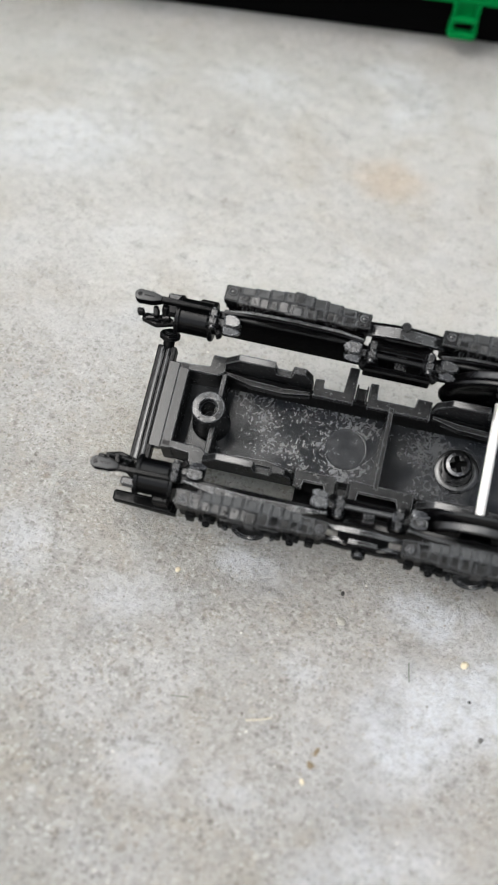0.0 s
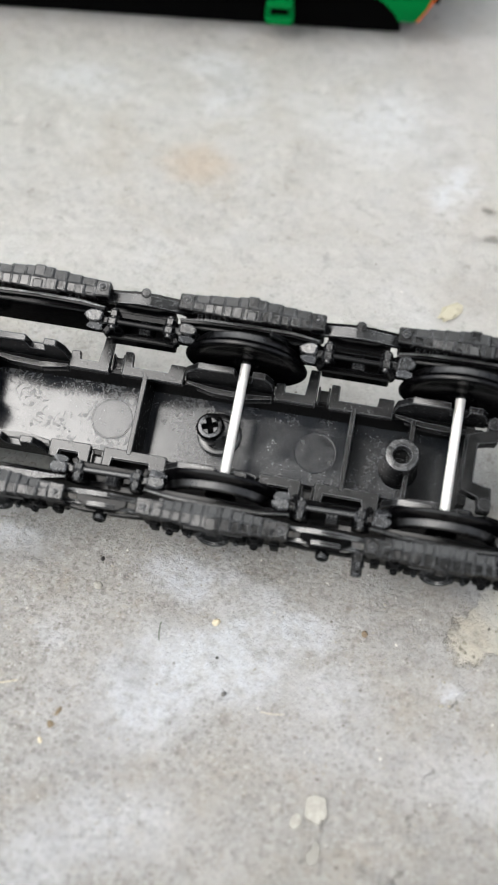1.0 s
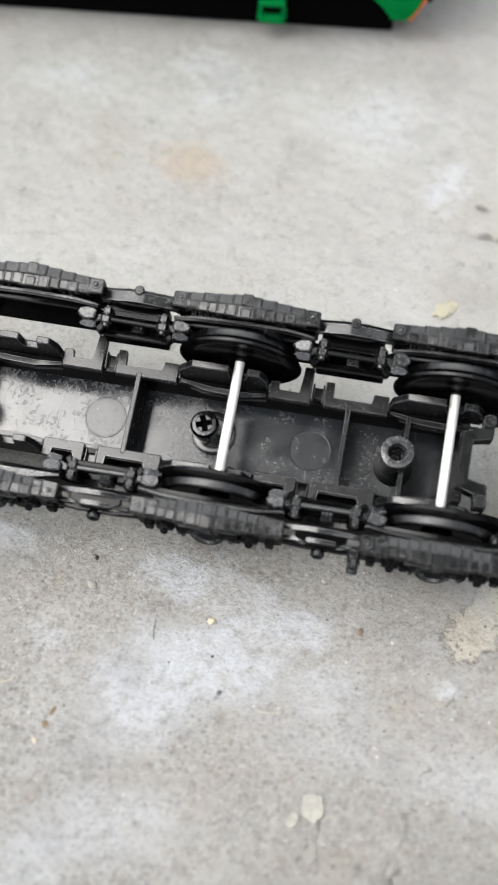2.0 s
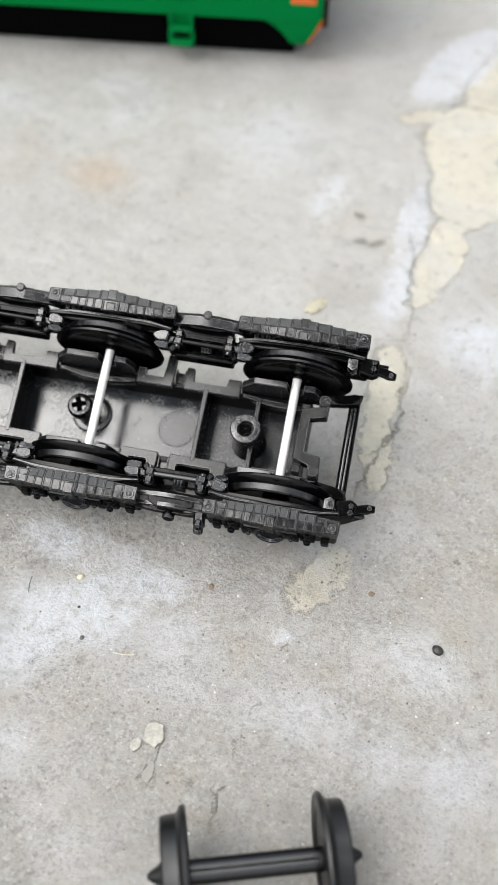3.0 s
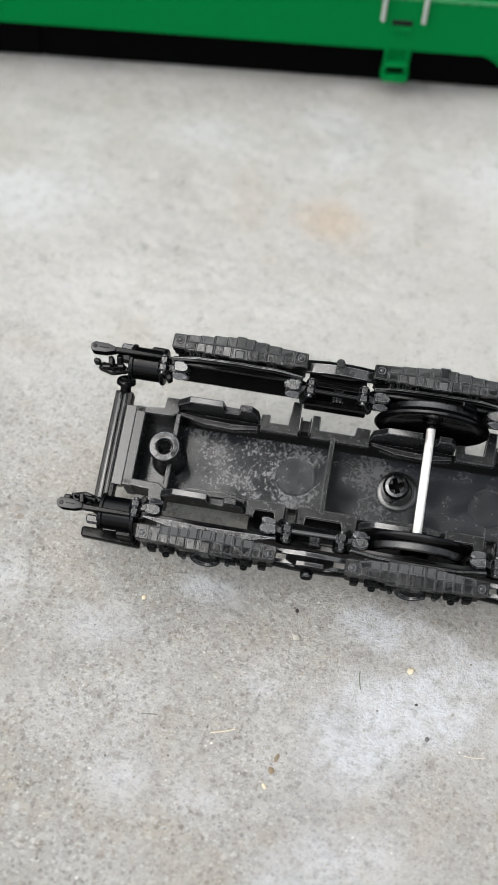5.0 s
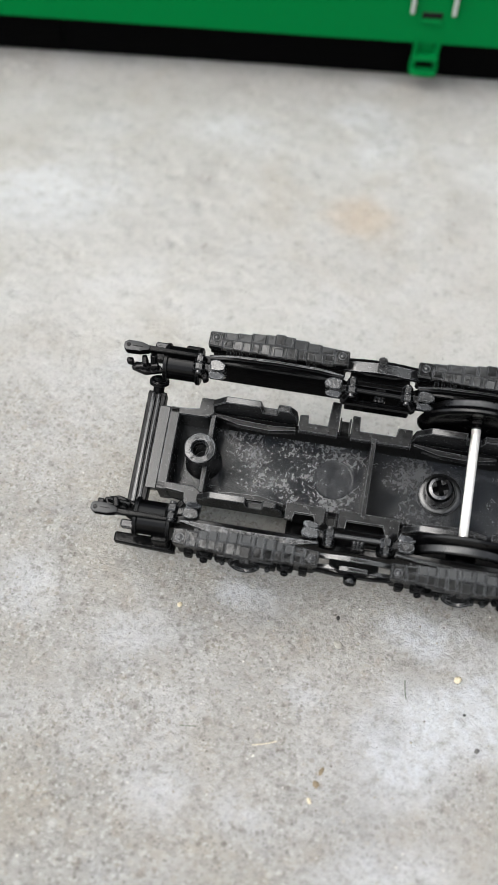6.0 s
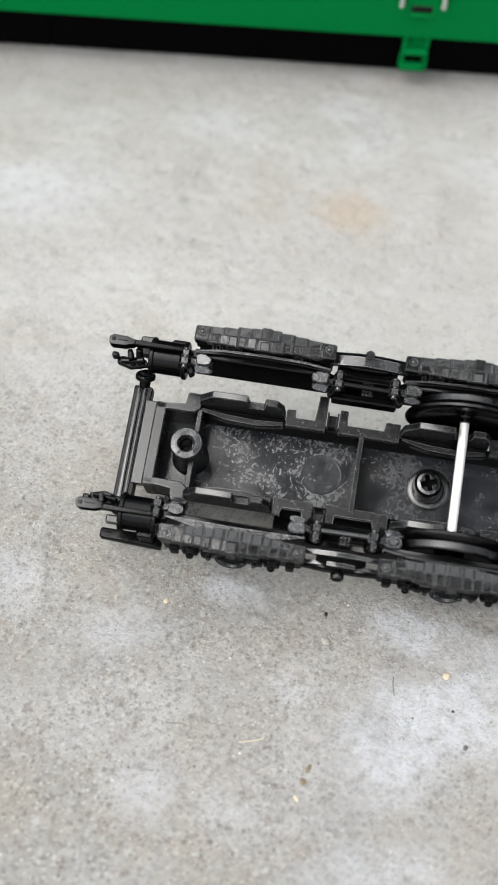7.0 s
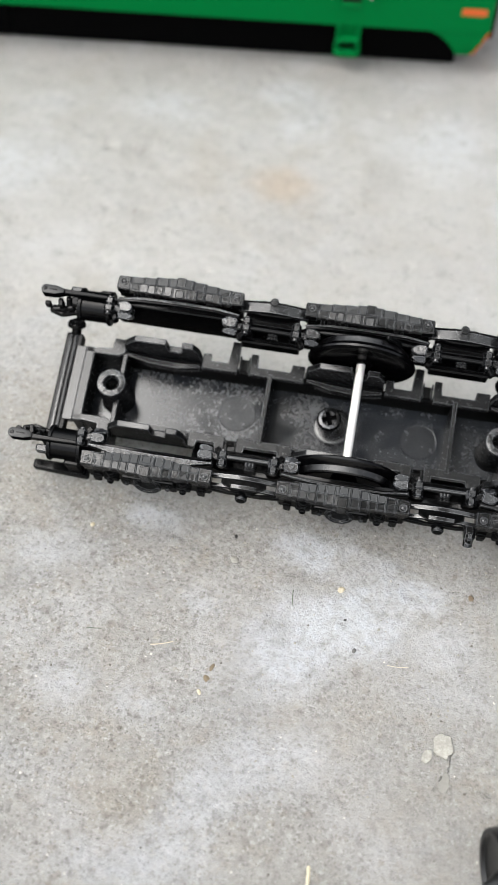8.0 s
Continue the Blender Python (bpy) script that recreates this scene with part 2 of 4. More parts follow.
def concrete():
    m, n, l, b = material("weathered_concrete")
    p = mm_space(n, l)
    big = noise_node(n, l, p, 0.022, 4, 0.6)
    mid = noise_node(n, l, p, 0.10, 6, 0.66)
    small = noise_node(n, l, p, 0.50, 7, 0.70)
    grit = noise_node(n, l, p, 1.7, 6, 0.78)
    sand = noise_node(n, l, p, 4.2, 2, 0.6)
    hue = noise_node(n, l, p, 0.16, 5, 0.65)
    def wobble(amount, scale):
        k = n.new("ShaderNodeVectorMath")
        k.operation = "MULTIPLY_ADD"
        k.inputs[1].default_value, k.inputs[2].default_value = (amount, amount, 0), (-amount / 2, -amount / 2, 0)
        l.new(noise_node(n, l, p, scale, 6, 0.7).outputs["Color"], k.inputs[0])
        moved = n.new("ShaderNodeVectorMath")
        l.new(p, moved.inputs[0]), l.new(k.outputs[0], moved.inputs[1])
        return moved.outputs[0]

    broad, slight, ragged, ragged_edge = wobble(15, 0.16), wobble(5, 0.35), wobble(0.9, 2.0), wobble(6.5, 0.30)

    def grains(scale):
        """Round grains in loose cells: nearness to the grain, and a chance value for each."""
        k = n.new("ShaderNodeTexVoronoi")
        k.inputs["Scale"].default_value = scale
        l.new(ragged, k.inputs["Vector"])
        pick = n.new("ShaderNodeSeparateColor")
        l.new(k.outputs["Color"], pick.inputs[0])
        return ramp(n, l, k.outputs["Distance"], 0.62, 0.25), pick.outputs
    # plain cement, from greyer to warmer
    col = mix(n, l, ramp(n, l, big.outputs[0], 0.35, 0.65), (0.315, 0.300, 0.275), (0.385, 0.372, 0.350))
    col = mix(n, l, ramp(n, l, mid.outputs[0], 0.40, 0.68, 0, 0.65), col, (0.425, 0.415, 0.394))
    col = mix(n, l, ramp(n, l, hue.outputs[0], 0.50, 0.72, 0, 0.35), col, (0.335, 0.285, 0.215))
    col = mix(n, l, ramp(n, l, hue.outputs[0], 0.46, 0.28, 0, 0.35), col, (0.315, 0.322, 0.335))
    def patch(cx, cy, rx, ry, turn, soft, space):
        k = n.new("ShaderNodeMapping")
        k.vector_type = "TEXTURE"
        k.inputs["Location"].default_value = (cx, cy, 0)
        k.inputs["Rotation"].default_value = (0, 0, radians(turn))
        k.inputs["Scale"].default_value = (rx, ry, 1e6)
        l.new(space, k.inputs["Vector"])
        d = n.new("ShaderNodeVectorMath")
        d.operation = "LENGTH"
        l.new(k.outputs[0], d.inputs[0])
        return ramp(n, l, d.outputs["Value"], 1.0 - soft, 1.0 + soft, 1.0, 0.0)

    def patches(rows, space=None):
        total = None
        for row in rows:
            one = patch(*row, space or broad)
            total = one if total is None else math_node(n, l, "MAXIMUM", total, one)
        return total

    # pale far ground, painted brighter to make up for weak light there
    far_lift = patches([(-10, 80, 110, 68, 0, 0.30)])
    col = mix(n, l, math_node(n, l, "MULTIPLY", far_lift, 0.58), col, (0.50, 0.49, 0.465))
    # strip behind the bogie painted paler in place of missing overhead light
    col = mix(n, l, math_node(n, l, "MULTIPLY", patches([(-12, 27, 62, 15, -3, 0.5)]), 0.40), col, (0.54, 0.53, 0.505))
    white = patches([(-3.6, -25.6, 5.6, 7.0, -24, 0.55), (2.6, -21.6, 8.0, 5.0, 12, 0.4), (7.0, -20.0, 4.5, 3.0, 0, 0.5), (3.0, -13.6, 11.0, 3.4, -14, 0.30), (10.5, -15.5, 5.0, 2.6, -20, 0.4),
                     (-25.0, -10.4, 3.2, 1.8, 0, 0.6),
                     (28.6, -20.2, 1.5, 1.3, 20, 0.5), (22.0, 62.0, 3.0, 6.0, -10, 0.7), (49.0, 34.0, 5.0, 7.0, 0, 0.8)], ragged_edge)
    faint = patches([(-4.5, -41.8, 7.0, 4.2, 10, 0.5), (-11.0, -47.0, 3.8, 7.0, -20, 0.5), (-16.5, -55.0, 9.0, 4.0, 5, 0.5), (-19.7, 86.0, 6.0, 4.0, 0, 0.6), (-15.5, 77.0, 5.0, 6.0, 20, 0.6), (-41.0, 78.0, 7.0, 4.0, 0, 0.8), (-69.0, 57.0, 12.0, 8.0, 0, 0.7), (10.0, 78.0, 10.0, 8.0, 0, 0.8), (-15.4, -21.9, 2.4, 2.0, 0, 0.6), (-37.5, -18.0, 4.4, 2.8, 10, 0.9), (-20.6, -36.7, 3.0, 2.6, 0, 0.8), (-30.3, -35.5, 2.6, 2.0, 0, 0.9), (-51.0, -13.6, 4.0, 3.0, 0, 0.9), (44.5, -20.7, 6, 4, 0, 0.7), (50.5, -34.0, 5, 4, 30, 0.7), (43.9, -33.7, 3, 3.5, 0, 0.7), (15.7, -22.5, 4, 3, 0, 0.8), (34, -30, 4, 3, 0, 0.9)], ragged_edge)
    white = math_node(n, l, "MAXIMUM", white, math_node(n, l, "MULTIPLY", faint, 0.58))
    broken = ramp(n, l, small.outputs[0], 0.34, 0.62)
    col = mix(n, l, math_node(n, l, "MULTIPLY", white, math_node(n, l, "ADD", math_node(n, l, "MULTIPLY", broken, 0.48), 0.46)), col, (0.57, 0.59, 0.612))
    rust = patches([(-18, 61, 5.0, 4.2, 0, 0.6)], slight)
    col = mix(n, l, math_node(n, l, "MULTIPLY", rust, 0.45), col, (0.43, 0.315, 0.205))
    tan = patches([(44.0, 82, 8.0, 12, 0, 0.06), (51, 103, 7.5, 15, -22, 0.06), (35, 88.6, 4.5, 2.0, 28, 0.15), (45, 69, 7.2, 9, 0, 0.06), (41.8, 53.5, 3.6, 11, -10, 0.07), (39.6, 43.5, 2.0, 4.0, -20, 0.12), (36.2, 24, 2.8, 8, 0, 0.12), (36.2, 12, 2.2, 8, 6, 0.12),
                   (31.9, -11.0, 6.0, 2.9, 59, 0.12)], slight)
    gone = patches([(48.5, 58.3, 3.4, 2.6, 10, 0.2), (51, 77.5, 1.8, 3.2, 0, 0.3)], slight)
    tan = math_node(n, l, "MULTIPLY", tan, math_node(n, l, "SUBTRACT", 1.0, gone))
    col = mix(n, l, math_node(n, l, "MULTIPLY", tan, math_node(n, l, "ADD", math_node(n, l, "MULTIPLY", broken, 0.25), 0.68)), col, (0.575, 0.54, 0.44))
    rim = ramp(n, l, math_node(n, l, "ABSOLUTE", math_node(n, l, "SUBTRACT", tan, 0.5)), 0.34, 0.05, 0.0, 0.42)
    col = mix(n, l, math_node(n, l, "MULTIPLY", rim, broken), col, (0.13, 0.115, 0.09))
    tongue = patches([(40.6, 106, 5.4, 14.5, -26, 0.12), (36.2, 58, 2.5, 10.5, -3, 0.15), (35.4, 43, 2.2, 7, -8, 0.6)], slight)
    col = mix(n, l, math_node(n, l, "MULTIPLY", tongue, 0.8), col, (0.57, 0.585, 0.61))
    # warm and cool clouds
    cloud = noise_node(n, l, p, 0.055, 5, 0.62, 0.6)
    pale = noise_node(n, l, p, 0.085, 3, 0.5, 0.4)
    col = mix(n, l, ramp(n, l, pale.outputs[0], 0.52, 0.70, 0, 0.42), col, (0.52, 0.52, 0.515))
    col = mix(n, l, ramp(n, l, pale.outputs[0], 0.44, 0.30, 0, 0.30), col, (0.30, 0.285, 0.262))
    warm = ramp(n, l, cloud.outputs[0], 0.50, 0.68, 0, 0.32)
    cool = ramp(n, l, cloud.outputs[0], 0.47, 0.30, 0, 0.30)
    col = mix(n, l, warm, col, (0.36, 0.315, 0.25))
    col = mix(n, l, cool, col, (0.41, 0.418, 0.428))
    # hairline cracks
    crack = patches([(38.7, 20, 0.13, 4.5, 4, 0.7), (37.4, 13.5, 0.15, 3.4, -30, 0.7), (35.6, 8, 0.13, 4, -15, 0.7), (37.5, 46, 0.10, 9, 4, 0.7), (24.6, -42, 0.10, 2.4, 3, 0.7), (16.6, -39, 0.10, 1.6, -20, 0.7),
                     (42.5, 93, 7, 0.16, -4, 0.7), (25.0, -40.6, 0.07, 1.0, -20, 0.7), (25.7, -35.0, 0.06, 1.3, -8, 0.7), (27.3, -30.2, 0.06, 1.2, -14, 0.7), (28.0, -26.7, 0.06, 0.8, -14, 0.7), (29.2, -20.6, 0.08, 1.2, -30, 0.7)], slight)
    col = mix(n, l, math_node(n, l, "MULTIPLY", crack, 0.42), col, (0.11, 0.10, 0.085))
    pit = patches([(28.4, 53.8, 1.1, 0.8, 0, 0.5), (31.1, 53.6, 1.2, 0.8, 30, 0.5), (27.6, 59.8, 0.9, 0.6, 0, 0.5), (48.9, -4.9, 0.4, 0.3, 0, 0.5)], ragged)
    col = mix(n, l, math_node(n, l, "MULTIPLY", pit, 0.5), col, (0.10, 0.095, 0.085))
    # faint veins
    net = n.new("ShaderNodeTexVoronoi")
    net.feature = "DISTANCE_TO_EDGE"
    net.inputs["Scale"].default_value = 0.085
    l.new(wobble(9, 0.22), net.inputs["Vector"])
    veins = math_node(n, l, "MULTIPLY", ramp(n, l, net.outputs["Distance"], 0.022, 0.004), ramp(n, l, mid.outputs[0], 0.50, 0.62))
    col = mix(n, l, math_node(n, l, "MULTIPLY", veins, 0.28), col, (0.15, 0.137, 0.115))
    # sand grains, dark pores, a few white crystals
    bare = noise_node(n, l, p, 0.07, 3, 0.6)
    split = n.new("ShaderNodeSeparateXYZ")
    l.new(broad, split.inputs[0])
    smooth = ramp(n, l, split.outputs[1], 2, 36, 1.0, 0.3)
    show = math_node(n, l, "MULTIPLY", ramp(n, l, bare.outputs[0], 0.30, 0.60, 0.45, 1.0), math_node(n, l, "MULTIPLY", smooth, math_node(n, l, "SUBTRACT", 1.0, math_node(n, l, "MULTIPLY", white, 0.45))))
    show = math_node(n, l, "MULTIPLY", show, math_node(n, l, "MULTIPLY", ramp(n, l, tan, 0.2, 0.8, 1.0, 0.45), ramp(n, l, split.outputs[0], -22, 26, 1.20, 0.74)))
    for scale, dark, light in ((0.8, 0.26, 0.26), (1.5, 0.44, 0.44), (2.7, 0.50, 0.60)):
        near, pick = grains(scale)
        near = math_node(n, l, "MULTIPLY", near, show)
        col = mix(n, l, math_node(n, l, "MULTIPLY", near, ramp(n, l, pick[0], 0.42, 0.05, 0, dark)), col, (0.12, 0.11, 0.092))
        col = mix(n, l, math_node(n, l, "MULTIPLY", near, ramp(n, l, pick[1], 0.58, 0.98, 0, light)), col, (0.56, 0.555, 0.53))
        col = mix(n, l, math_node(n, l, "MULTIPLY", near, ramp(n, l, pick[2], 0.86, 0.95, 0, 0.2)), col, (0.36, 0.30, 0.22))
    col = mix(n, l, math_node(n, l, "MULTIPLY", ramp(n, l, grit.outputs[0], 0.48, 0.36, 0, 0.58), show), col, (0.16, 0.15, 0.13))
    col = mix(n, l, ramp(n, l, small.outputs[0], 0.46, 0.28, 0, 0.5), col, (0.20, 0.185, 0.16))
    col = mix(n, l, ramp(n, l, sand.outputs[0], 0.68, 0.76, 0, 0.45), col, (0.78, 0.76, 0.71))
    l.new(col, b.inputs["Base Color"])
    b.inputs["Roughness"].default_value = 0.85
    b.inputs["Specular IOR Level"].default_value = 0.3
    h = math_node(n, l, "ADD", math_node(n, l, "MULTIPLY", small.outputs[0], 0.7), math_node(n, l, "MULTIPLY", grit.outputs[0], 0.8))
    h = math_node(n, l, "SUBTRACT", h, math_node(n, l, "ADD", crack, pit))
    h = math_node(n, l, "SUBTRACT", h, math_node(n, l, "MULTIPLY", tan, 0.8))
    bump(n, l, b, h, 0.9, 0.0006)
    return m


CONCRETE = concrete()


def loose_sand():
    m, n, l, b = material("loose_sand")
    geo = n.new("ShaderNodeNewGeometry")
    pick = geo.outputs["Random Per Island"]
    col = mix(n, l, ramp(n, l, pick, 0.20, 0.45), (0.13, 0.115, 0.095), (0.34, 0.315, 0.265))
    col = mix(n, l, ramp(n, l, pick, 0.72, 0.92), col, (0.66, 0.64, 0.58))
    l.new(col, b.inputs["Base Color"])
    b.inputs["Roughness"].default_value = 0.6
    return m


SAND = loose_sand()


def crumb_mix():
    m, n, l, b = material("cement_crumbs")
    geo = n.new("ShaderNodeNewGeometry")
    pick = geo.outputs["Random Per Island"]
    col = mix(n, l, ramp(n, l, pick, 0.15, 0.5), (0.17, 0.155, 0.125), (0.36, 0.335, 0.27))
    l.new(mix(n, l, ramp(n, l, pick, 0.7, 0.95), col, (0.48, 0.455, 0.38)), b.inputs["Base Color"])
    b.inputs["Roughness"].default_value = 0.85
    return m


CRUMB = crumb_mix()


# ---- mesh tools (all in millimetres) ----
def bm_new():
    return bmesh.new()


def finish(name, bm, mat, smooth=32):
    bmesh.ops.recalc_face_normals(bm, faces=bm.faces)
    bmesh.ops.scale(bm, vec=(MM, MM, MM), verts=bm.verts)
    me = bpy.data.meshes.new(name)
    bm.to_mesh(me)
    bm.free()
    for f in me.polygons:
        f.use_smooth = True
    me.set_sharp_from_angle(angle=radians(smooth))
    me.materials.append(mat)
    return me


def part(name, bm, mat, parent, label="", smooth=32):
    ob = new(name, finish(name, bm, mat, smooth))
    ob.parent = parent
    return tagged(ob, label)


def thing(name, m, label, category, group="", kind=""):
    ob = new(name)
    ob.empty_display_size = 0.01
    ob.matrix_world = m
    return tagged(ob, label, category, group, kind)


def soften(bm, geom, r, seg=1):
    if r > 0:
        edges = [g for g in geom if isinstance(g, bmesh.types.BMEdge)]
        bmesh.ops.bevel(bm, geom=edges, offset=r, offset_type="OFFSET", segments=seg, affect="EDGES", profile=0.6, clamp_overlap=True)


def box(bm, x0, x1, y0, y1, z0, z1, r=0.12, seg=1, turn=None):
    m = Matrix.Translation(((x0 + x1) / 2, (y0 + y1) / 2, (z0 + z1) / 2)) @ (turn or Matrix()) @ Matrix.Diagonal((abs(x1 - x0), abs(y1 - y0), abs(z1 - z0), 1))
    made = bmesh.ops.create_cube(bm, size=1.0, matrix=m)
    edges = list({e for v in made["verts"] for e in v.link_edges})
    soften(bm, edges, r, seg)
    return bm


def prism(bm, outline, axis, a, b, r=0.1, seg=1):
    """Extrude an outline: axis 'y' takes (x, z), 'z' takes (x, y), 'x' takes (y, z)."""
    def put(u, v, w):
        return {"y": (u, w, v), "z": (u, v, w), "x": (w, u, v)}[axis]
    low = [bm.verts.new(put(u, v, a)) for u, v in outline]
    top = [bm.verts.new(put(u, v, b)) for u, v in outline]
    k = len(outline)
    faces = [bm.faces.new(low), bm.faces.new(top[::-1])]
    faces += [bm.faces.new((low[i], top[i], top[(i + 1) % k], low[(i + 1) % k])) for i in range(k)]
    edges = list({e for f in faces for e in f.edges})
    soften(bm, edges, r, seg)
    return bm


def lathe(bm, profile, origin, axis, seg=32):
    """Turn (radius, height) rows round an axis through origin."""
    q = Vector((0, 0, 1)).rotation_difference(Vector(axis)).to_matrix()
    o = Vector(origin)
    rings = []
    for rad, h in profile:
        if rad < 1e-6:
            rings.append([bm.verts.new(o + q @ Vector((0, 0, h)))])
        else:
            rings.append([bm.verts.new(o + q @ Vector((rad * math.cos(2 * math.pi * i / seg), rad * math.sin(2 * math.pi * i / seg), h))) for i in range(seg)])
    for a, b in zip(rings, rings[1:]):
        for i in range(seg):
            j = (i + 1) % seg
            if len(a) == 1 and len(b) == 1:
                continue
            if len(a) == 1:
                bm.faces.new((a[0], b[i], b[j]))
            elif len(b) == 1:
                bm.faces.new((a[i], a[j], b[0]))
            else:
                bm.faces.new((a[i], a[j], b[j], b[i]))
    return bm


def rod(bm, p, q, r, seg=16, r2=None, edge=0.08):
    p, q = Vector(p), Vector(q)
    h, r2 = (q - p).length, r if r2 is None else r2
    return lathe(bm, [(0, 0), (r - edge, 0), (r, edge), (r2, h - edge), (r2 - edge, h), (0, h)], p, q - p, seg)


def lump(bm, c, rx, ry, rz, seed, rough=0.25, levels=3):
    made = bmesh.ops.create_icosphere(bm, subdivisions=levels, radius=1.0)
    for v in made["verts"]:
        at = v.co + Vector((seed * 7.1, seed * 3.3, 0))
        k = 1 + rough * noise.noise(at * 1.7) + 0.6 * rough * noise.noise(at * 4.1)
        v.co = Vector(c) + Vector((v.co.x * rx, v.co.y * ry, v.co.z * rz)) * k
    return bm


# ---- ground: one sheet of concrete, finely worked near the toy ----
def dent(bm, amount, scale, seed):
    """Moulding unevenness: every corner moves a little."""
    for v in bm.verts:
        v.co += amount * noise.noise_vector(v.co * scale + Vector((seed, 0, 0)))


def value_noise(x, y, cell, seed):
    u, v = x / cell, y / cell
    i, j = np.floor(u).astype(int), np.floor(v).astype(int)
    fu, fv = u - i, v - j
    fu, fv = fu * fu * (3 - 2 * fu), fv * fv * (3 - 2 * fv)

    table = np.random.RandomState(seed).rand(256, 256)

    def at(a, b):
        return table[a % 256, b % 256]
    return (at(i, j) * (1 - fu) + at(i + 1, j) * fu) * (1 - fv) + (at(i, j + 1) * (1 - fu) + at(i + 1, j + 1) * fu) * fv - 0.5


def ground_height(x, y):
    h = 0.30 * value_noise(x, y, 17.0, 1) + 0.16 * value_noise(x, y, 4.3, 2) + 0.12 * value_noise(x, y, 1.7, 3)
    h = h + 0.10 * value_noise(x, y, 0.95, 5)
    return h + 0.10 * np.maximum(value_noise(x, y, 1.1, 4) - 0.22, 0) * 4


def build_ground():
    def steps(a, b, fine):
        mid = np.arange(a, b + fine / 2, fine)
        out = [fine]
        while sum(out) < 60000:
            out.append(out[-1] * 1.35)
        grow = np.cumsum(out)
        return np.concatenate([a - grow[::-1], mid, b + grow])
    xs, ys = steps(-92, 62, 0.42), steps(-60, 118, 0.42)
    gx, gy = np.meshgrid(xs, ys)
    near = np.clip(1 - (np.hypot(np.maximum(np.abs(gx + 15) - 80, 0), np.maximum(np.abs(gy - 29) - 92, 0))) / 40, 0, 1)
    gz = ground_height(gx, gy) * near
    prng = np.random.RandomState(4)
    for _ in range(150):
        cx, cy, r = prng.uniform(-85, 60), prng.uniform(-58, 110), prng.uniform(0.4, 1.0)
        gz -= 0.45 * r * np.exp(-((gx - cx) ** 2 + (gy - cy) ** 2) / (r * r * 0.7))
    for cx, cy, r in ((27, 54, 1.6), (30, 54, 1.4), (28, 60, 1.0), (24, -41, 0.7), (22, -40, 0.8)):
        gz -= 0.6 * np.exp(-((gx - cx) ** 2 + (gy - cy) ** 2) / (r * r))
    nx, ny = len(xs), len(ys)
    verts = np.stack([gx, gy, gz], -1).reshape(-1, 3) * MM
    i, j = np.meshgrid(np.arange(nx - 1), np.arange(ny - 1))
    a = (j * nx + i).ravel()
    me = bpy.data.meshes.new("ground")
    me.from_pydata(verts.tolist(), [], np.stack([a, a + 1, a + nx + 1, a + nx], 1).tolist())
    for f in me.polygons:
        f.use_smooth = True
    me.materials.append(CONCRETE)
    return tagged(new("ground", me), "weathered grey concrete ground with white and tan patches", "ground", kind="structure")


build_ground()


# ---- unseen slab on posts, added overhead to darken reflections in the plastic ----
def build_dark_slab():
    """A dark slab on two posts, out of view: added to block sky and be reflected."""
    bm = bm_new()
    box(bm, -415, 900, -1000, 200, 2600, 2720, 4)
    tagged(new("ceiling", finish("ceiling", bm, SLAB_DARK)), "unseen dark slab added overhead to darken reflections", "ceiling", kind="structure")
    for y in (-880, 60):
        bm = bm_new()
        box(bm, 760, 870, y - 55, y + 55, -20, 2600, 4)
        tagged(new("slab_post", finish("slab_post", bm, SLAB_DARK)), "unseen post added to carry the dark slab", "post", kind="structure")


build_dark_slab()

# ---- the bogie, lying upside down and tipped towards its near side ----
PITCH = 25.0
TIP = 22.47
AXLE_Z = -5.5
BOGIE = Matrix.Translation((0, 0, 17.27 * MM)) @ pose(0, 0, 0, TIP, 0, 0)
bogie = thing("locomotive_bogie", BOGIE, "black plastic model locomotive bogie lying upside down on concrete", "bogie")


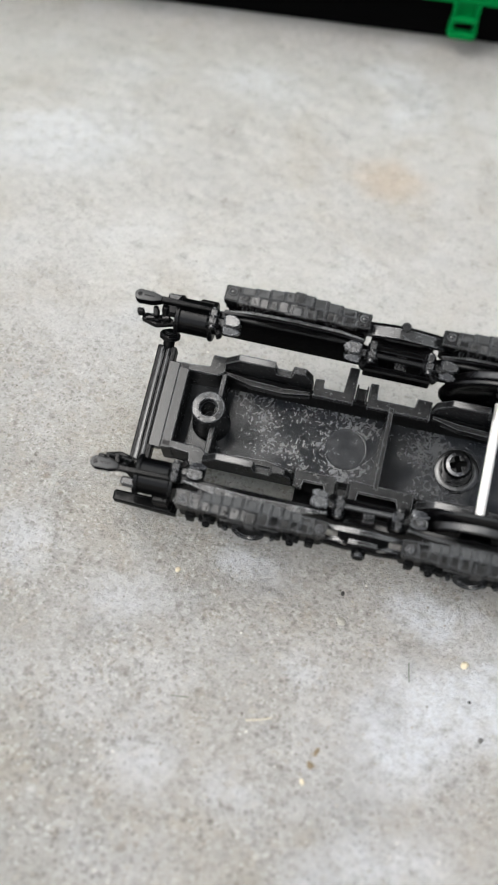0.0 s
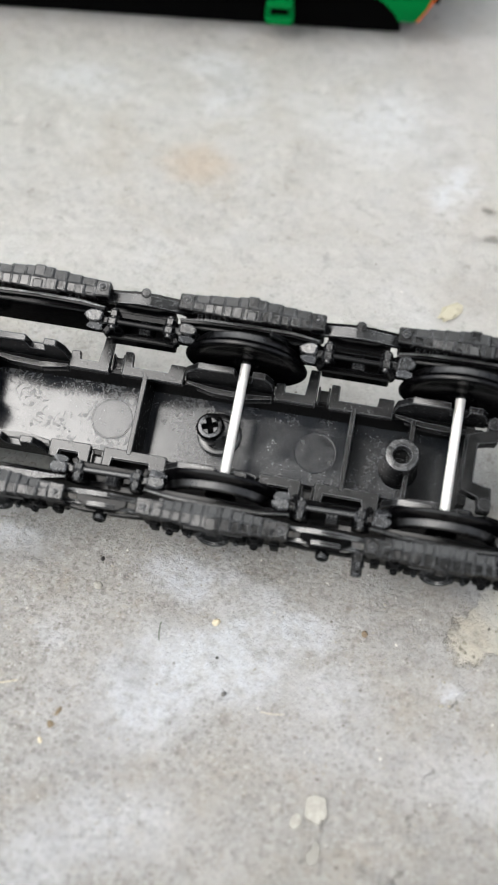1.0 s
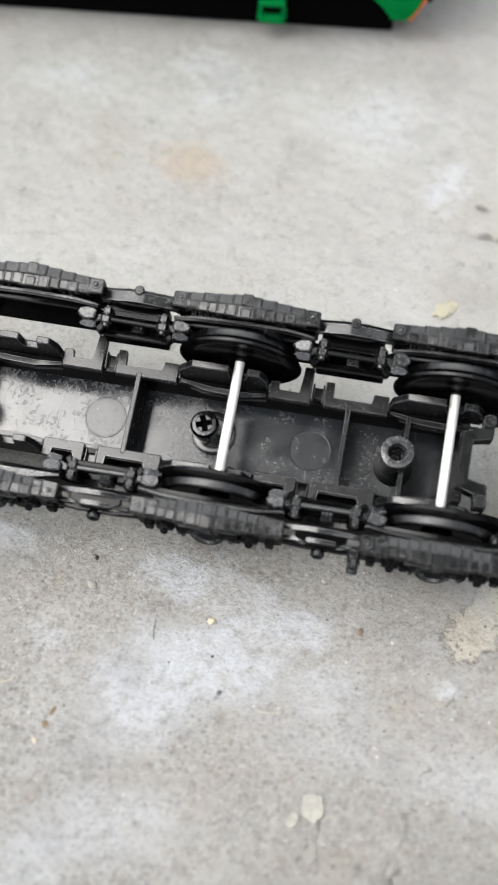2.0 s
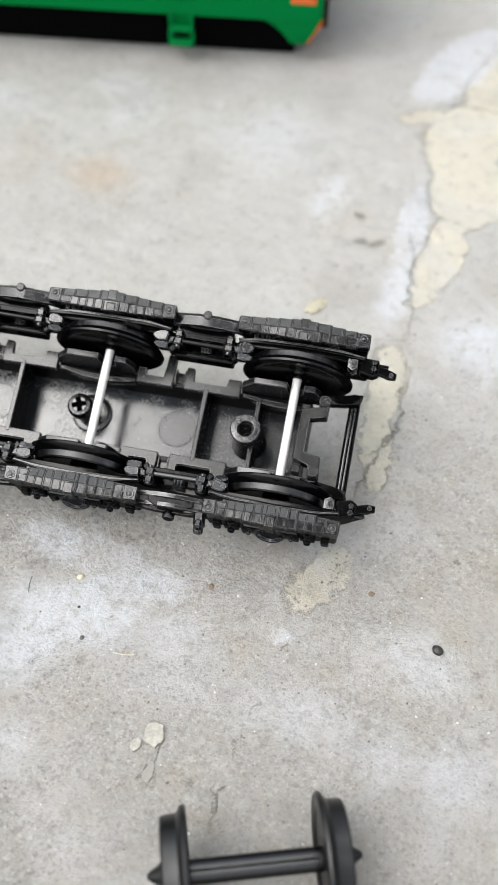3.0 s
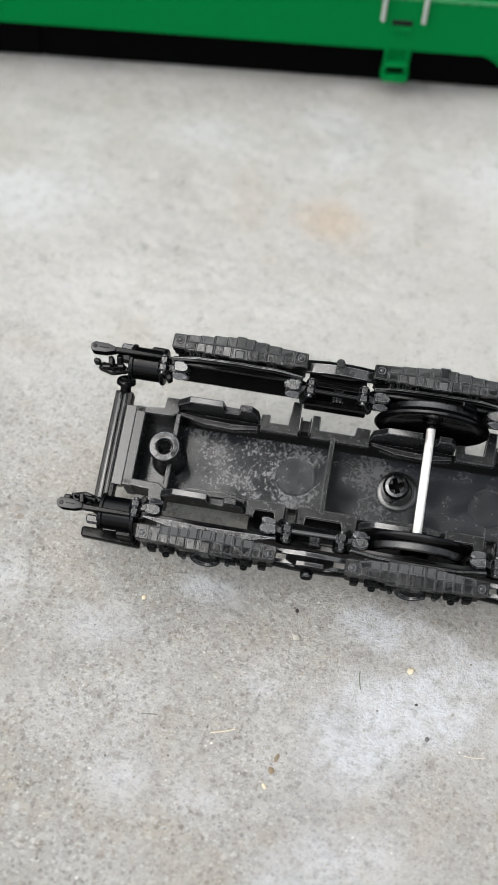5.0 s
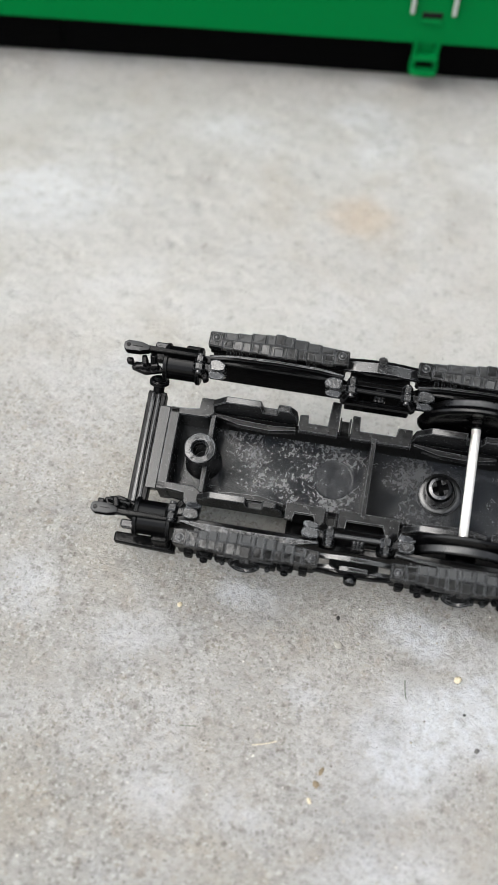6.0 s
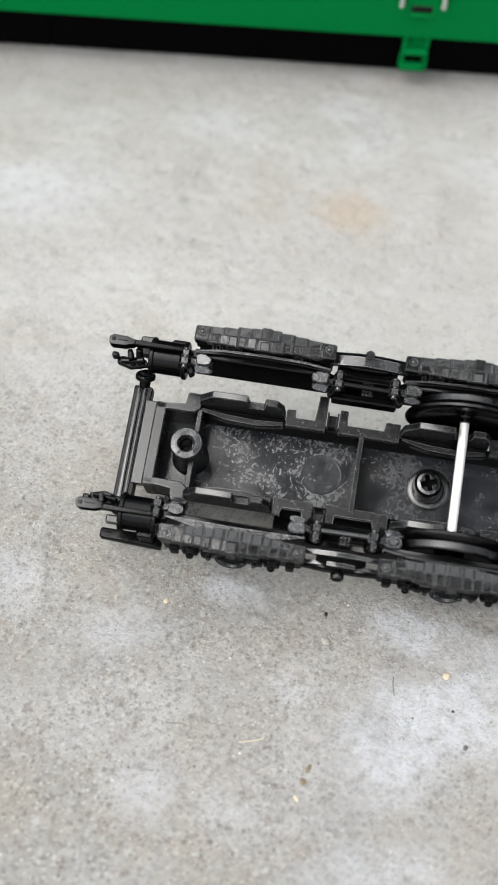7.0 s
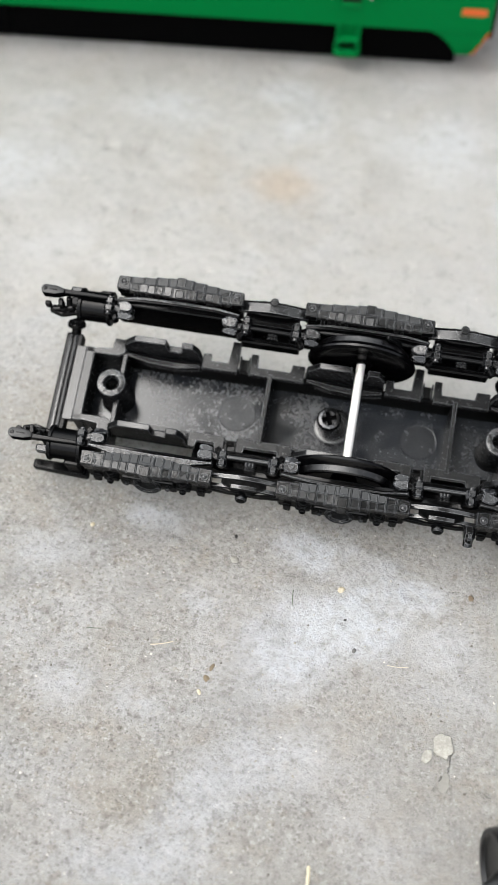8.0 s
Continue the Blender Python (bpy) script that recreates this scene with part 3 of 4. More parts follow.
def build_tray():
    floor = -13.6
    bm = bm_new()
    box(bm, -37.4, 27.2, -5.0, 5.0, floor - 0.5, floor, 0.12)
    part("tray_floor", bm, TRAY, bogie, "smooth black floor with dull blotches")
    # raised round moulding marks on the floor
    for x in (-16.2, 9.2):
        bm = bm_new()
        lathe(bm, [(2.60, -0.02), (2.52, 0.05), (2.42, 0.05), (2.36, 0.025), (0, 0.02)], (x, 0.4, floor), (0, 0, 1), 48)
        part("moulding_mark", bm, MARK, bogie, smooth=15)
    bm = bm_new()
    box(bm, -21.9, -21.8, -4.5, 4.5, floor, floor + 0.05, 0)
    part("mould_line", bm, TRAY, bogie)
    # end walls and the flat lip
    bm = bm_new()
    box(bm, -37.6, -36.3, -5.4, 5.2, floor, -8.0)
    part("end_wall", bm, SATIN, bogie)
    bm = bm_new()
    box(bm, -39.0, -37.55, -5.5, 5.2, -9.4, -8.2)
    part("end_lip", bm, GLOSS, bogie, "smooth glossy end lip")
    for s in (1, -1):
        bm = bm_new()
        prism(bm, [(-37.6, 4.35 * s), (-37.6, 5.2 * s), (-33.9, 5.3 * s), (-33.9, 6.9 * s), (-32.1, 6.9 * s), (-32.1, 5.0 * s), (-32.9, 4.4 * s)], "z", floor, -8.0, 0.12)
        part("corner_block", bm, SATIN, bogie)
    # thin cross walls
    for x, top in ((-32.1, -8.3), (-12.05, -7.8), (13.0, -7.8), (20.1, -8.6)):
        bm = bm_new()
        prism(bm, [(x - 0.42, floor), (x + 0.42, floor), (x + 0.30, top), (x - 0.30, top)], "y", -5.0, 5.0, 0.08)
        part("cross_wall", bm, SATIN, bogie)
    # threaded bosses
    for x in (-32.87, 19.26):
        bm = bm_new()
        lathe(bm, [(2.35, floor), (2.05, floor + 1.4), (1.98, -6.55), (1.85, -6.35), (1.10, -6.35), (0.98, -6.5), (1.0, -7.2), (0.92, -7.3), (1.0, -7.5), (0.92, -7.8), (1.0, -8.0), (0.92, -8.3), (1.0, -8.6), (0.9, -11.5), (0, -11.5)], (x, 0, 0), (0, 0, 1), 36)
        boss = part("boss", bm, SATIN, bogie)
        bm = bm_new()
        lathe(bm, [(1.90, -6.50), (1.84, -6.34), (1.74, -6.30), (1.14, -6.30), (1.04, -6.42)], (x, 0, 0), (0, 0, 1), 36)
        dent(bm, 0.07, 1.6, x)
        part("boss_rim", bm, SCUFFED, boss, "pale scuffed rim", 25)
    # the seat of the pivot screw
    bm = bm_new()
    lathe(bm, [(2.75, floor - 0.2), (2.7, floor + 0.35), (2.45, floor + 0.5), (1.9, floor + 0.5), (1.75, floor + 0.25), (0, floor + 0.25)], (-2.7, 0.6, 0), (0, 0, 1), 40)
    part("screw_seat", bm, SATIN, bogie)
    # side walls of the tray, lower than the brackets
    for s in (1, -1):
        bm = bm_new()
        box(bm, -32.2, 27.2, 4.75 * s, 5.45 * s, floor - 0.5, -8.85, 0.1)
        if s > 0:
            box(bm, -30.0, 25.0, 3.6, 5.1, -16.55, floor - 0.4, 0.2)
        part("side_wall", bm, BLACK, bogie)
    # the pivot below the tray, on which the bogie leans
    bm = bm_new()
    lathe(bm, [(0, -20.4), (2.6, -20.4), (3.2, -19.8), (3.2, floor - 0.4)], (0.5, 2.4, 0), (0, 0, 1), 32)
    part("pivot_post", bm, BLACK, bogie)


def build_wing(k, s):
    """The scooped wheel guard beside the tray at axle k."""
    cx = k * PITCH
    bm = bm_new()
    top = [(cx - 7.5, -9.4), (cx - 7.2, -6.4), (cx - 5.5, -4.1), (cx - 1.2, -4.0), (cx - 1.1, -6.5), (cx + 0.75, -6.5), (cx + 0.9, -4.3), (cx + 2.4, -4.3), (cx + 3.2, -6.0), (cx + 3.4, -9.4)]
    prism(bm, top, "y", 5.55 * s, 6.4 * s, 0.10)
    part("wheel_guard", bm, SATIN, bogie)
    bm = bm_new()
    rows = [(cx - 7.2, 5.5), (cx - 7.2, 5.0), (cx - 4.0, 4.35), (cx, 4.2), (cx + 3.2, 4.6), (cx + 3.2, 5.2), (cx, 4.85), (cx - 4.0, 5.0)]
    prism(bm, [(u, v * s) for u, v in rows], "z", -10.4, -8.8, 0.12)
    part("guard_ledge", bm, SATIN, bogie)


def build_bracket(k, s):
    """The flat notched brackets and the slotted post between axle k and the next."""
    o = k * PITCH
    bm = bm_new()
    long = 8.9 if s > 0 else 6.9
    rows = [(-21.5, 4.5), (-16.6, 4.5), (-16.6, long), (-17.75, long), (-17.9, 5.55), (-20.4, 5.55), (-20.4, 6.7), (-21.5, 6.6)]
    prism(bm, [(o + 25 + u, v * s) for u, v in rows], "z", -8.9, -7.9, 0.10)
    part("notched_bracket", bm, SATIN, bogie)
    if s < 0:
        bm = bm_new()
        box(bm, o + 25 - 21.2, o + 25 - 7.8, -7.6, -5.3, -14.4, -12.6, 0.1)
        part("bracket_floor", bm, BLACK, bogie)
    bm = bm_new()
    for a, b in ((-16.5, -16.3), (-15.3, -15.1)):
        box(bm, o + 25 + a, o + 25 + b, 5.0 * s, 7.2 * s, -12.5, -8.5, 0.05)
    box(bm, o + 25 - 16.4, o + 25 - 15.2, 5.0 * s, 7.0 * s, -12.5, -9.3, 0.04)
    part("slotted_post", bm, GLOSS, bogie)
    bm = bm_new()
    rows = [(-15.0, 4.5), (-7.5, 4.5), (-7.5, 6.8), (-9.3, 6.8), (-9.4, 5.55), (-14.0, 5.55), (-14.0, 7.5), (-15.0, 7.5)]
    prism(bm, [(o + 25 + u, v * s) for u, v in rows], "z", -8.9, -7.9, 0.10)
    part("notched_bracket", bm, SATIN, bogie)


def build_right_end():
    bm = bm_new()
    rows = [(26.05, 3.3), (25.95, -3.3), (28.2, -3.75), (28.2, -5.4), (29.65, -5.4), (29.45, -2.55), (27.2, -2.3), (27.2, 2.35), (29.5, 2.6), (29.6, 5.3), (28.2, 5.4), (28.35, 3.75)]
    prism(bm, rows, "z", -6.6, -4.6, 0.14)
    box(bm, 25.95, 27.05, -4.6, 4.6, -14.4, -6.4, 0.1)
    part("end_bracket", bm, DUSTY, bogie)
    for y in (4.75, -4.6):
        bm = bm_new()
        rod(bm, (28.9, y, -5.2), (28.9, y, -4.3), 0.74, 24)
        part("round_stud", bm, SATIN, bogie)
    for s in (1, -1):
        bm = bm_new()
        prism(bm, [(28.0, 5.5 * s), (29.6, 5.2 * s), (31.5, 5.5 * s), (33.2, 5.8 * s), (33.6, 7.2 * s), (32.4, 7.0 * s), (31.0, 6.7 * s), (28.2, 6.5 * s)], "z", -8.6, -7.0, 0.22, 2)
        part("end_arm", bm, BLACK, bogie)


def build_end_beam(x, far, near, z, slim=1.0):
    """A transverse bar: dark sides, a satin top split by a narrow groove, a collar at each end."""
    bm = bm_new()
    box(bm, x - 1.15 * slim, x + 1.15 * slim, -near, far, z - 2.2, z - 0.30, 0.12)
    beam = part("end_beam", bm, BLACK, bogie)
    for u0, u1, t in ((-0.62, -0.08, -7), (0.14, 0.56, -4)):
        bm = bm_new()
        box(bm, x + u0 * slim, x + u1 * slim, -near + 0.05, far - 0.3, z - 0.8, z, 0.22, 2, Matrix.Rotation(radians(t), 4, "Y"))
        part("beam_rib", bm, GLOSS, beam)
    for s, half in ((1, far), (-1, near)):
        bm = bm_new()
        rod(bm, (x, (half - 0.1) * s, z - 0.9), (x + 0.1, (half + 1.6) * s, z + (0.6 if x < 0 else -0.8)), 0.7, 14)
        if x < 0:
            lathe(bm, [(0, 0), (1.0, 0), (1.25, 0.2), (1.25, 0.6), (1.1, 0.8), (0, 0.8)], (x + 0.05, (half + 0.8) * s, z - 0.1), (0, s, 0.9), 20)
        part("beam_neck", bm, BLACK, beam)


def build_side_frame(s):
    """The long web of one side, with a scooped lower edge and a thin strip along its top."""
    bm = bm_new()
    rows = [(-34.5, -2.2), (-33.0, -1.9)]
    for k in (-1, 0, 1):
        c = k * PITCH
        rows += [(c - 7.6, -1.7), (c + 7.4, -1.8)]
        if k < 1:
            rows += [(c + 9.0, -4.2), (c + 16.0, -4.2)]
    rows += [(34.3, -2.2), (34.6, -4.6)]
    for k in (1, 0, -1):
        c = k * PITCH
        low = -8.4 if s > 0 else -6.7
        rows += [(c + 8.5, low), (c - 8.5, low)]
    rows += [(-34.8, -5.0)]
    prism(bm, rows, "y", 9.5 * s, 10.3 * s, 0.12)
    frame_web = part("side_frame", bm, BLACK, bogie)
    for k in (-1, 0, 1):
        c = k * PITCH
        bm = bm_new()
        plan = [(-8.0, 9.75), (-5.0, 10.05), (0.0, 10.2), (5.0, 10.1), (8.0, 9.8), (8.2, 10.35), (5.0, 10.75), (0.0, 10.85), (-5.0, 10.7), (-8.2, 10.3)]
        prism(bm, [(c + u, v * s) for u, v in plan], "z", -2.0, -1.15, 0.14, 2)
        part("frame_strip", bm, BLACK, frame_web)
        bm = bm_new()
        wide = 0.25 if k < 0 and s < 0 else 0.0
        rib = [(-8.0, 10.0), (-5.0, 10.32 - wide), (0.0, 10.45 - wide), (5.0, 10.36 - wide), (8.0, 10.02), (8.0, 10.2), (5.0, 10.58 + wide), (0.0, 10.68 + wide), (-5.0, 10.54 + wide), (-8.0, 10.18)]
        prism(bm, [(c + u, v * s) for u, v in rib], "z", -1.5, -1.0, 0.05)
        dent(bm, 0.05, 0.8, c)
        part("strip_rib", bm, SCUFFED if k < 0 else SATIN, frame_web)
        for u, w in ((-6.0, 0.30), (-5.2, 0.22), (-4.5, 0.26), (-3.8, 0.18), (-2.9, 0.2), (3.6, 0.2), (4.4, 0.24)):
            link = box(bm_new(), c + u - w, c + u + w, 10.55 * s, 11.3 * s, -2.4, -1.55, 0.08)
            part("strip_link", link, DUSTY, frame_web)


def build_spring(k, s):
    """A leaf spring under the axle box: stepped leaves in two rows, a buckle in the middle and a bolt at each end."""
    cx = k * PITCH
    bm = bm_new()
    r = random.Random(40 + k * 2 + s)
    half = 8.4
    inner = half - 1.75

    def crest(u):
        return 1 - abs(u - cx) / half
    outer = 8 if s > 0 else 12
    leaves = []
    for count, y0, y1, drop, tip in ((outer, 12.0, 13.0, 0.22, -4 if s > 0 else 3), (12, 10.95, 12.05, 0.40, 8 if s > 0 else 14)):
        w = 2 * inner / count
        for i in range(count):
            u = cx - inner + (i + 0.5) * w + r.uniform(-0.07, 0.07)
            step = int(abs(i + 0.5 - count / 2) / (count / 2) * 3.99)
            lift = 0.62 - 0.17 * step + r.uniform(-0.05, 0.05) - drop
            g = r.uniform(-0.14, -0.06)
            away = 2.0 if u > cx else -2.0
            turn = Matrix.Rotation(radians(r.uniform(-0.6, 0.6) + tip * s), 4, "X") @ Matrix.Rotation(radians(r.uniform(-0.6, 0.6) + away), 4, "Y") @ Matrix.Rotation(radians(r.uniform(-1.5, 1.5)), 4, "Z")
            if y1 > 12.5:
                lo, hi = y0, y1 + 0.36 - 0.11 * step + r.uniform(-0.04, 0.04)
            else:
                lo, hi = y0 + 0.22 - 0.10 * (3 - step) + r.uniform(-0.06, 0.06), y1 + 0.18
            leaf = box(bm_new(), u - w / 2 + g, u + w / 2 - g, lo * s, hi * s, lift - 1.5, lift, 0.11, 1, turn)
            # the raised lip at the outer end of the leaf
            end = u + (w / 2 - 0.12) * (1 if u > cx else -1)
            box(leaf, end - 0.13, end + 0.13, (lo + 0.08) * s, (hi - 0.08) * s, lift - 1.3, lift + 0.10, 0.09, 1, turn)
            dent(leaf, 0.05, 1.1, i * 3.1 + s)
            leaves.append(leaf)
    # solid ends that carry the bolts
    for e in (-1, 1):
        prism(bm, [(cx + e * (half + 0.05), 11.15 * s), (cx + e * half, 12.95 * s), (cx + e * (inner + 0.05), 13.0 * s), (cx + e * (inner + 0.05), 11.05 * s)], "z", -1.6, -0.12, 0.14)
    box(bm, cx - half + 0.1, cx + half - 0.1, 11.25 * s, 12.9 * s, -3.2, -0.22, 0.1)
    spring = part("leaf_spring", bm, DUSTY, bogie, "dusty black stepped leaf spring", 20)
    for piece in leaves:
        part("leaf", piece, DUSTY, spring, "", 18)
    bm = bm_new()
    box(bm, cx - 0.62, cx + 0.68, 12.1 * s, 13.55 * s, -3.0, 0.50, 0.14, 1)
    box(bm, cx - 0.55, cx + 0.60, 10.95 * s, 12.05 * s, -1.6, 0.34, 0.12, 1, Matrix.Rotation(radians(14 * s), 4, "X"))
    part("spring_buckle", bm, DUSTY, spring)
    for e in (-1, 1):
        bm = bm_new()
        lathe(bm, [(0.56, -0.5), (0.56, 0.0), (0.50, 0.10), (0.40, 0.10), (0.36, 0.0), (0.24, 0.0), (0.22, 0.2), (0.12, 0.26), (0.0, 0.26)], (cx + 7.55 * e, 12.2 * s, -0.12), (0, 0, 1), 16)
        part("spring_bolt", bm, SATIN, spring)


def build_axle_box(k, s):
    """Outer axle box below the spring: block, round cover, two hanger bolts."""
    cx = k * PITCH
    bm = bm_new()
    box(bm, cx - 3.4, cx + 3.4, 10.8 * s, 13.2 * s, -7.4, -3.3, 0.3, 2)
    axle_box = part("axle_box", bm, BLACK, bogie)
    bm = bm_new()
    lathe(bm, [(1.9, 0), (1.9, 0.5), (1.7, 0.65), (1.35, 0.65), (1.25, 0.35), (0, 0.3)], (cx - 0.1, 13.0 * s, -5.0), (0, s, 0.3), 28)
    part("axle_cover", bm, SATIN, axle_box, "round cover with a raised rim")
    for u in (-4.8, 4.7):
        bm = bm_new()
        rod(bm, (cx + u, 12.7 * s, -6.0), (cx + u, 12.7 * s, -2.6), 0.65, 12)
        box(bm, cx + u - 0.95, cx + u + 0.95, 12.0 * s, 13.6 * s, -4.6, -3.7, 0.15)
        box(bm, cx + u - 0.7, cx + u + 0.7, 10.8 * s, 13.2 * s, -6.6, -5.4, 0.15)
        rod(bm, (cx + u, 13.3 * s, -4.2), (cx + u, 14.0 * s, -4.0), 0.45, 10)
        part("hanger_bolt", bm, BLACK, axle_box)
    bm = bm_new()
    box(bm, cx - 8.2, cx + 8.2, 11.6 * s, 12.9 * s, -6.6, -3.1, 0.25)
    for u in (-6.9, -3.2, 3.1, 6.8):
        box(bm, cx + u - 0.5, cx + u + 0.5, 12.6 * s, 13.4 * s, -6.9, -5.0, 0.15)
    part("equaliser_bar", bm, BLACK, axle_box)
    for u in (-2.6, -1.2, 1.4, 2.7):
        stud = rod(bm_new(), (cx + u, 13.2 * s, -4.2), (cx + u, 13.95 * s, -4.0), 0.3, 8)
        part("cover_stud", stud, DUSTY, axle_box)


def build_jaw(c, e, s):
    """Pedestal jaw on one side of a gap centred at c: a dark clevis, a stacked nut, the lever to the tie, and the scuffed cheek beside the wheel."""
    x = c + e * 3.3
    bm = bm_new()
    prism(bm, [(x - 0.95, -5.0), (x - 0.9, -2.6), (x - 0.4, -1.9), (x + 0.5, -2.0), (x + 0.95, -2.8), (x + 0.95, -5.0)], "y", 8.3 * s, 10.1 * s, 0.15)
    box(bm, c + e * 4.1 - 0.2, c + e * 5.6, 8.9 * s, 10.0 * s, -5.2, -2.6, 0.15)
    prism(bm, [(c + e * 2.5, 9.7 * s), (c + e * 3.3, 9.9 * s), (c + e * 4.6, 7.8 * s), (c + e * 4.0, 7.3 * s)], "z", -3.8, -2.3, 0.15)
    jaw = part("pedestal_jaw", bm, BLACK, bogie)
    # two nuts on one bolt that lies across the frame
    for v, r in ((9.75, 0.62), (8.75, 0.72)):
        bm = bm_new()
        rod(bm, (x, (v - 0.45) * s, -1.75), (x, (v + 0.45) * s, -1.62), r, 6, edge=0.16)
        part("jaw_nut", bm, DUSTY, jaw)
    bm = bm_new()
    rod(bm, (x, 7.9 * s, -1.8), (x, 10.35 * s, -1.6), 0.42, 12)
    part("jaw_bolt", bm, GLOSS, jaw)
    # a rounded shell in two lobes, with a web that ties it to the clevis
    u = c + e * 5.4
    for v0, v1, top, lean in ((8.45, 9.75, -1.0, 5), (7.55, 8.50, -1.7, 24)):
        bm = bm_new()
        plan = [(-0.75, v0), (-0.85, v1 - 0.25), (-0.4, v1), (0.35, v1), (0.95, v1 - 0.3), (1.15, (v0 + v1) / 2), (0.95, v0 + 0.1), (0.3, v0 - 0.1)]
        prism(bm, [(u + e * p, q * s) for p, q in plan], "z", -3.3, top, 0.15)
        bmesh.ops.rotate(bm, verts=bm.verts, cent=(u, (v0 + v1) / 2 * s, top), matrix=Matrix.Rotation(radians(lean * s), 3, "X"))
        dent(bm, 0.22, 0.75, c * 1.7 + e + v0)
        part("jaw_cheek", bm, SCUFFED, jaw, "scuffed blocky cheek", 28)
    bm = bm_new()
    prism(bm, [(x + e * 0.5, 9.4 * s), (u - e * 0.5, 9.3 * s), (u - e * 0.5, 8.2 * s), (x + e * 0.6, 8.6 * s)], "z", -2.6, -1.75, 0.14)
    part("jaw_web", bm, DUSTY, jaw)


def build_link(k, s):
    """Everything between two springs: the arched strap, the pedestal jaws, the brake rod."""
    c = (k + 0.5) * PITCH
    bm = bm_new()
    arch = [(-4.6, -1.85), (-3.2, -1.6), (-1.8, -1.3), (-0.6, -1.12), (0.6, -1.12), (1.8, -1.3), (3.2, -1.6), (4.6, -1.85)]
    ribs = ((11.15, 12.35, 0.0),) if s > 0 else ((11.1, 11.6, 0.0), (12.25, 12.7, -0.35))
    for v0, v1, drop in ribs:
        prism(bm, [(c + u, w + drop) for u, w in arch] + [(c + u, w + drop - 0.8) for u, w in arch[::-1]], "y", v0 * s, v1 * s, 0.09)
    strap = part("arched_strap", bm, SATIN, bogie, "", 60)
    bm = bm_new()
    plan = [(-2.9, 12.3), (-1.7, 12.9), (1.6, 12.9), (2.8, 12.3), (2.8, 11.1), (1.7, 10.85), (-1.8, 10.85), (-2.9, 11.1)]
    prism(bm, [(c + u, v * s) for u, v in plan], "z", -2.5, -1.62, 0.12)
    part("strap_pad", bm, BLACK, strap)
    if s > 0:
        bm = bm_new()
        box(bm, c - 3.7, c + 3.5, 9.9, 11.5, -5.0, -2.7, 0.15)
        prism(bm, [(c - 3.6, 9.3), (c - 3.2, 10.3), (c + 3.0, 10.3), (c + 3.5, 9.3), (c + 2.2, 9.75), (c - 2.3, 9.75)], "z", -4.2, -2.3, 0.12)
        part("strap_backing", bm, BLACK, strap)
    bm = bm_new()
    plan = [(-4.6, 13.0), (-2.2, 13.15), (2.2, 13.15), (4.6, 13.0), (4.6, 12.4), (2.0, 12.85), (-2.0, 12.85), (-4.6, 12.4)]
    prism(bm, [(c + u, v * s) for u, v in plan], "z", -4.0, -2.6, 0.08)
    part("lower_strap", bm, BLACK, strap)
    bm = bm_new()
    if s > 0:
        lathe(bm, [(0.6, -1.8), (0.6, -0.05), (0.48, 0.08), (0, 0.1)], (c - 0.1, 12.6, -0.95), (0, 0, 1), 8)
    else:
        lathe(bm, [(0.78, 0.0), (0.78, 1.0), (0.64, 1.2), (0, 1.22)], (c - 0.2, -12.8, -3.3), (0, -1, 0.25), 14)
    part("strap_pin", bm, DUSTY, strap)
    for e in (-1, 1):
        build_jaw(c, e, s)
    bm = bm_new()
    rod(bm, (c - 3.5, 8.85 * s, -1.75), (c + 3.3, 8.75 * s, -1.75), 0.36, 12)
    for u in (-3.1, 2.9):
        rod(bm, (c + u - 0.3, 8.85 * s, -1.75), (c + u + 0.3, 8.85 * s, -1.75), 0.62, 6)
    part("brake_rod", bm, BLACK if s > 0 else GLOSS, bogie)
    bm = bm_new()
    box(bm, c - 3.9, c + 3.9, 7.5 * s, 8.3 * s, -5.8, -3.6, 0.15)
    box(bm, c - 3.5, c + 0.9, 8.2 * s, 10.0 * s, -6.6, -5.2, 0.15)
    tie = part("pedestal_tie", bm, BLACK, bogie)
    bm = bm_new()
    for i in range(3):
        rod(bm, (c - 0.25 + i * 0.42, 8.2 * s, -3.3), (c - 0.25 + i * 0.42, 9.9 * s, -3.1), 0.2, 8)
    box(bm, c - 0.5, c + 0.9, 8.4 * s, 9.8 * s, -5.4, -3.35, 0.1)
    part("tie_spring", bm, GLOSS, tie)


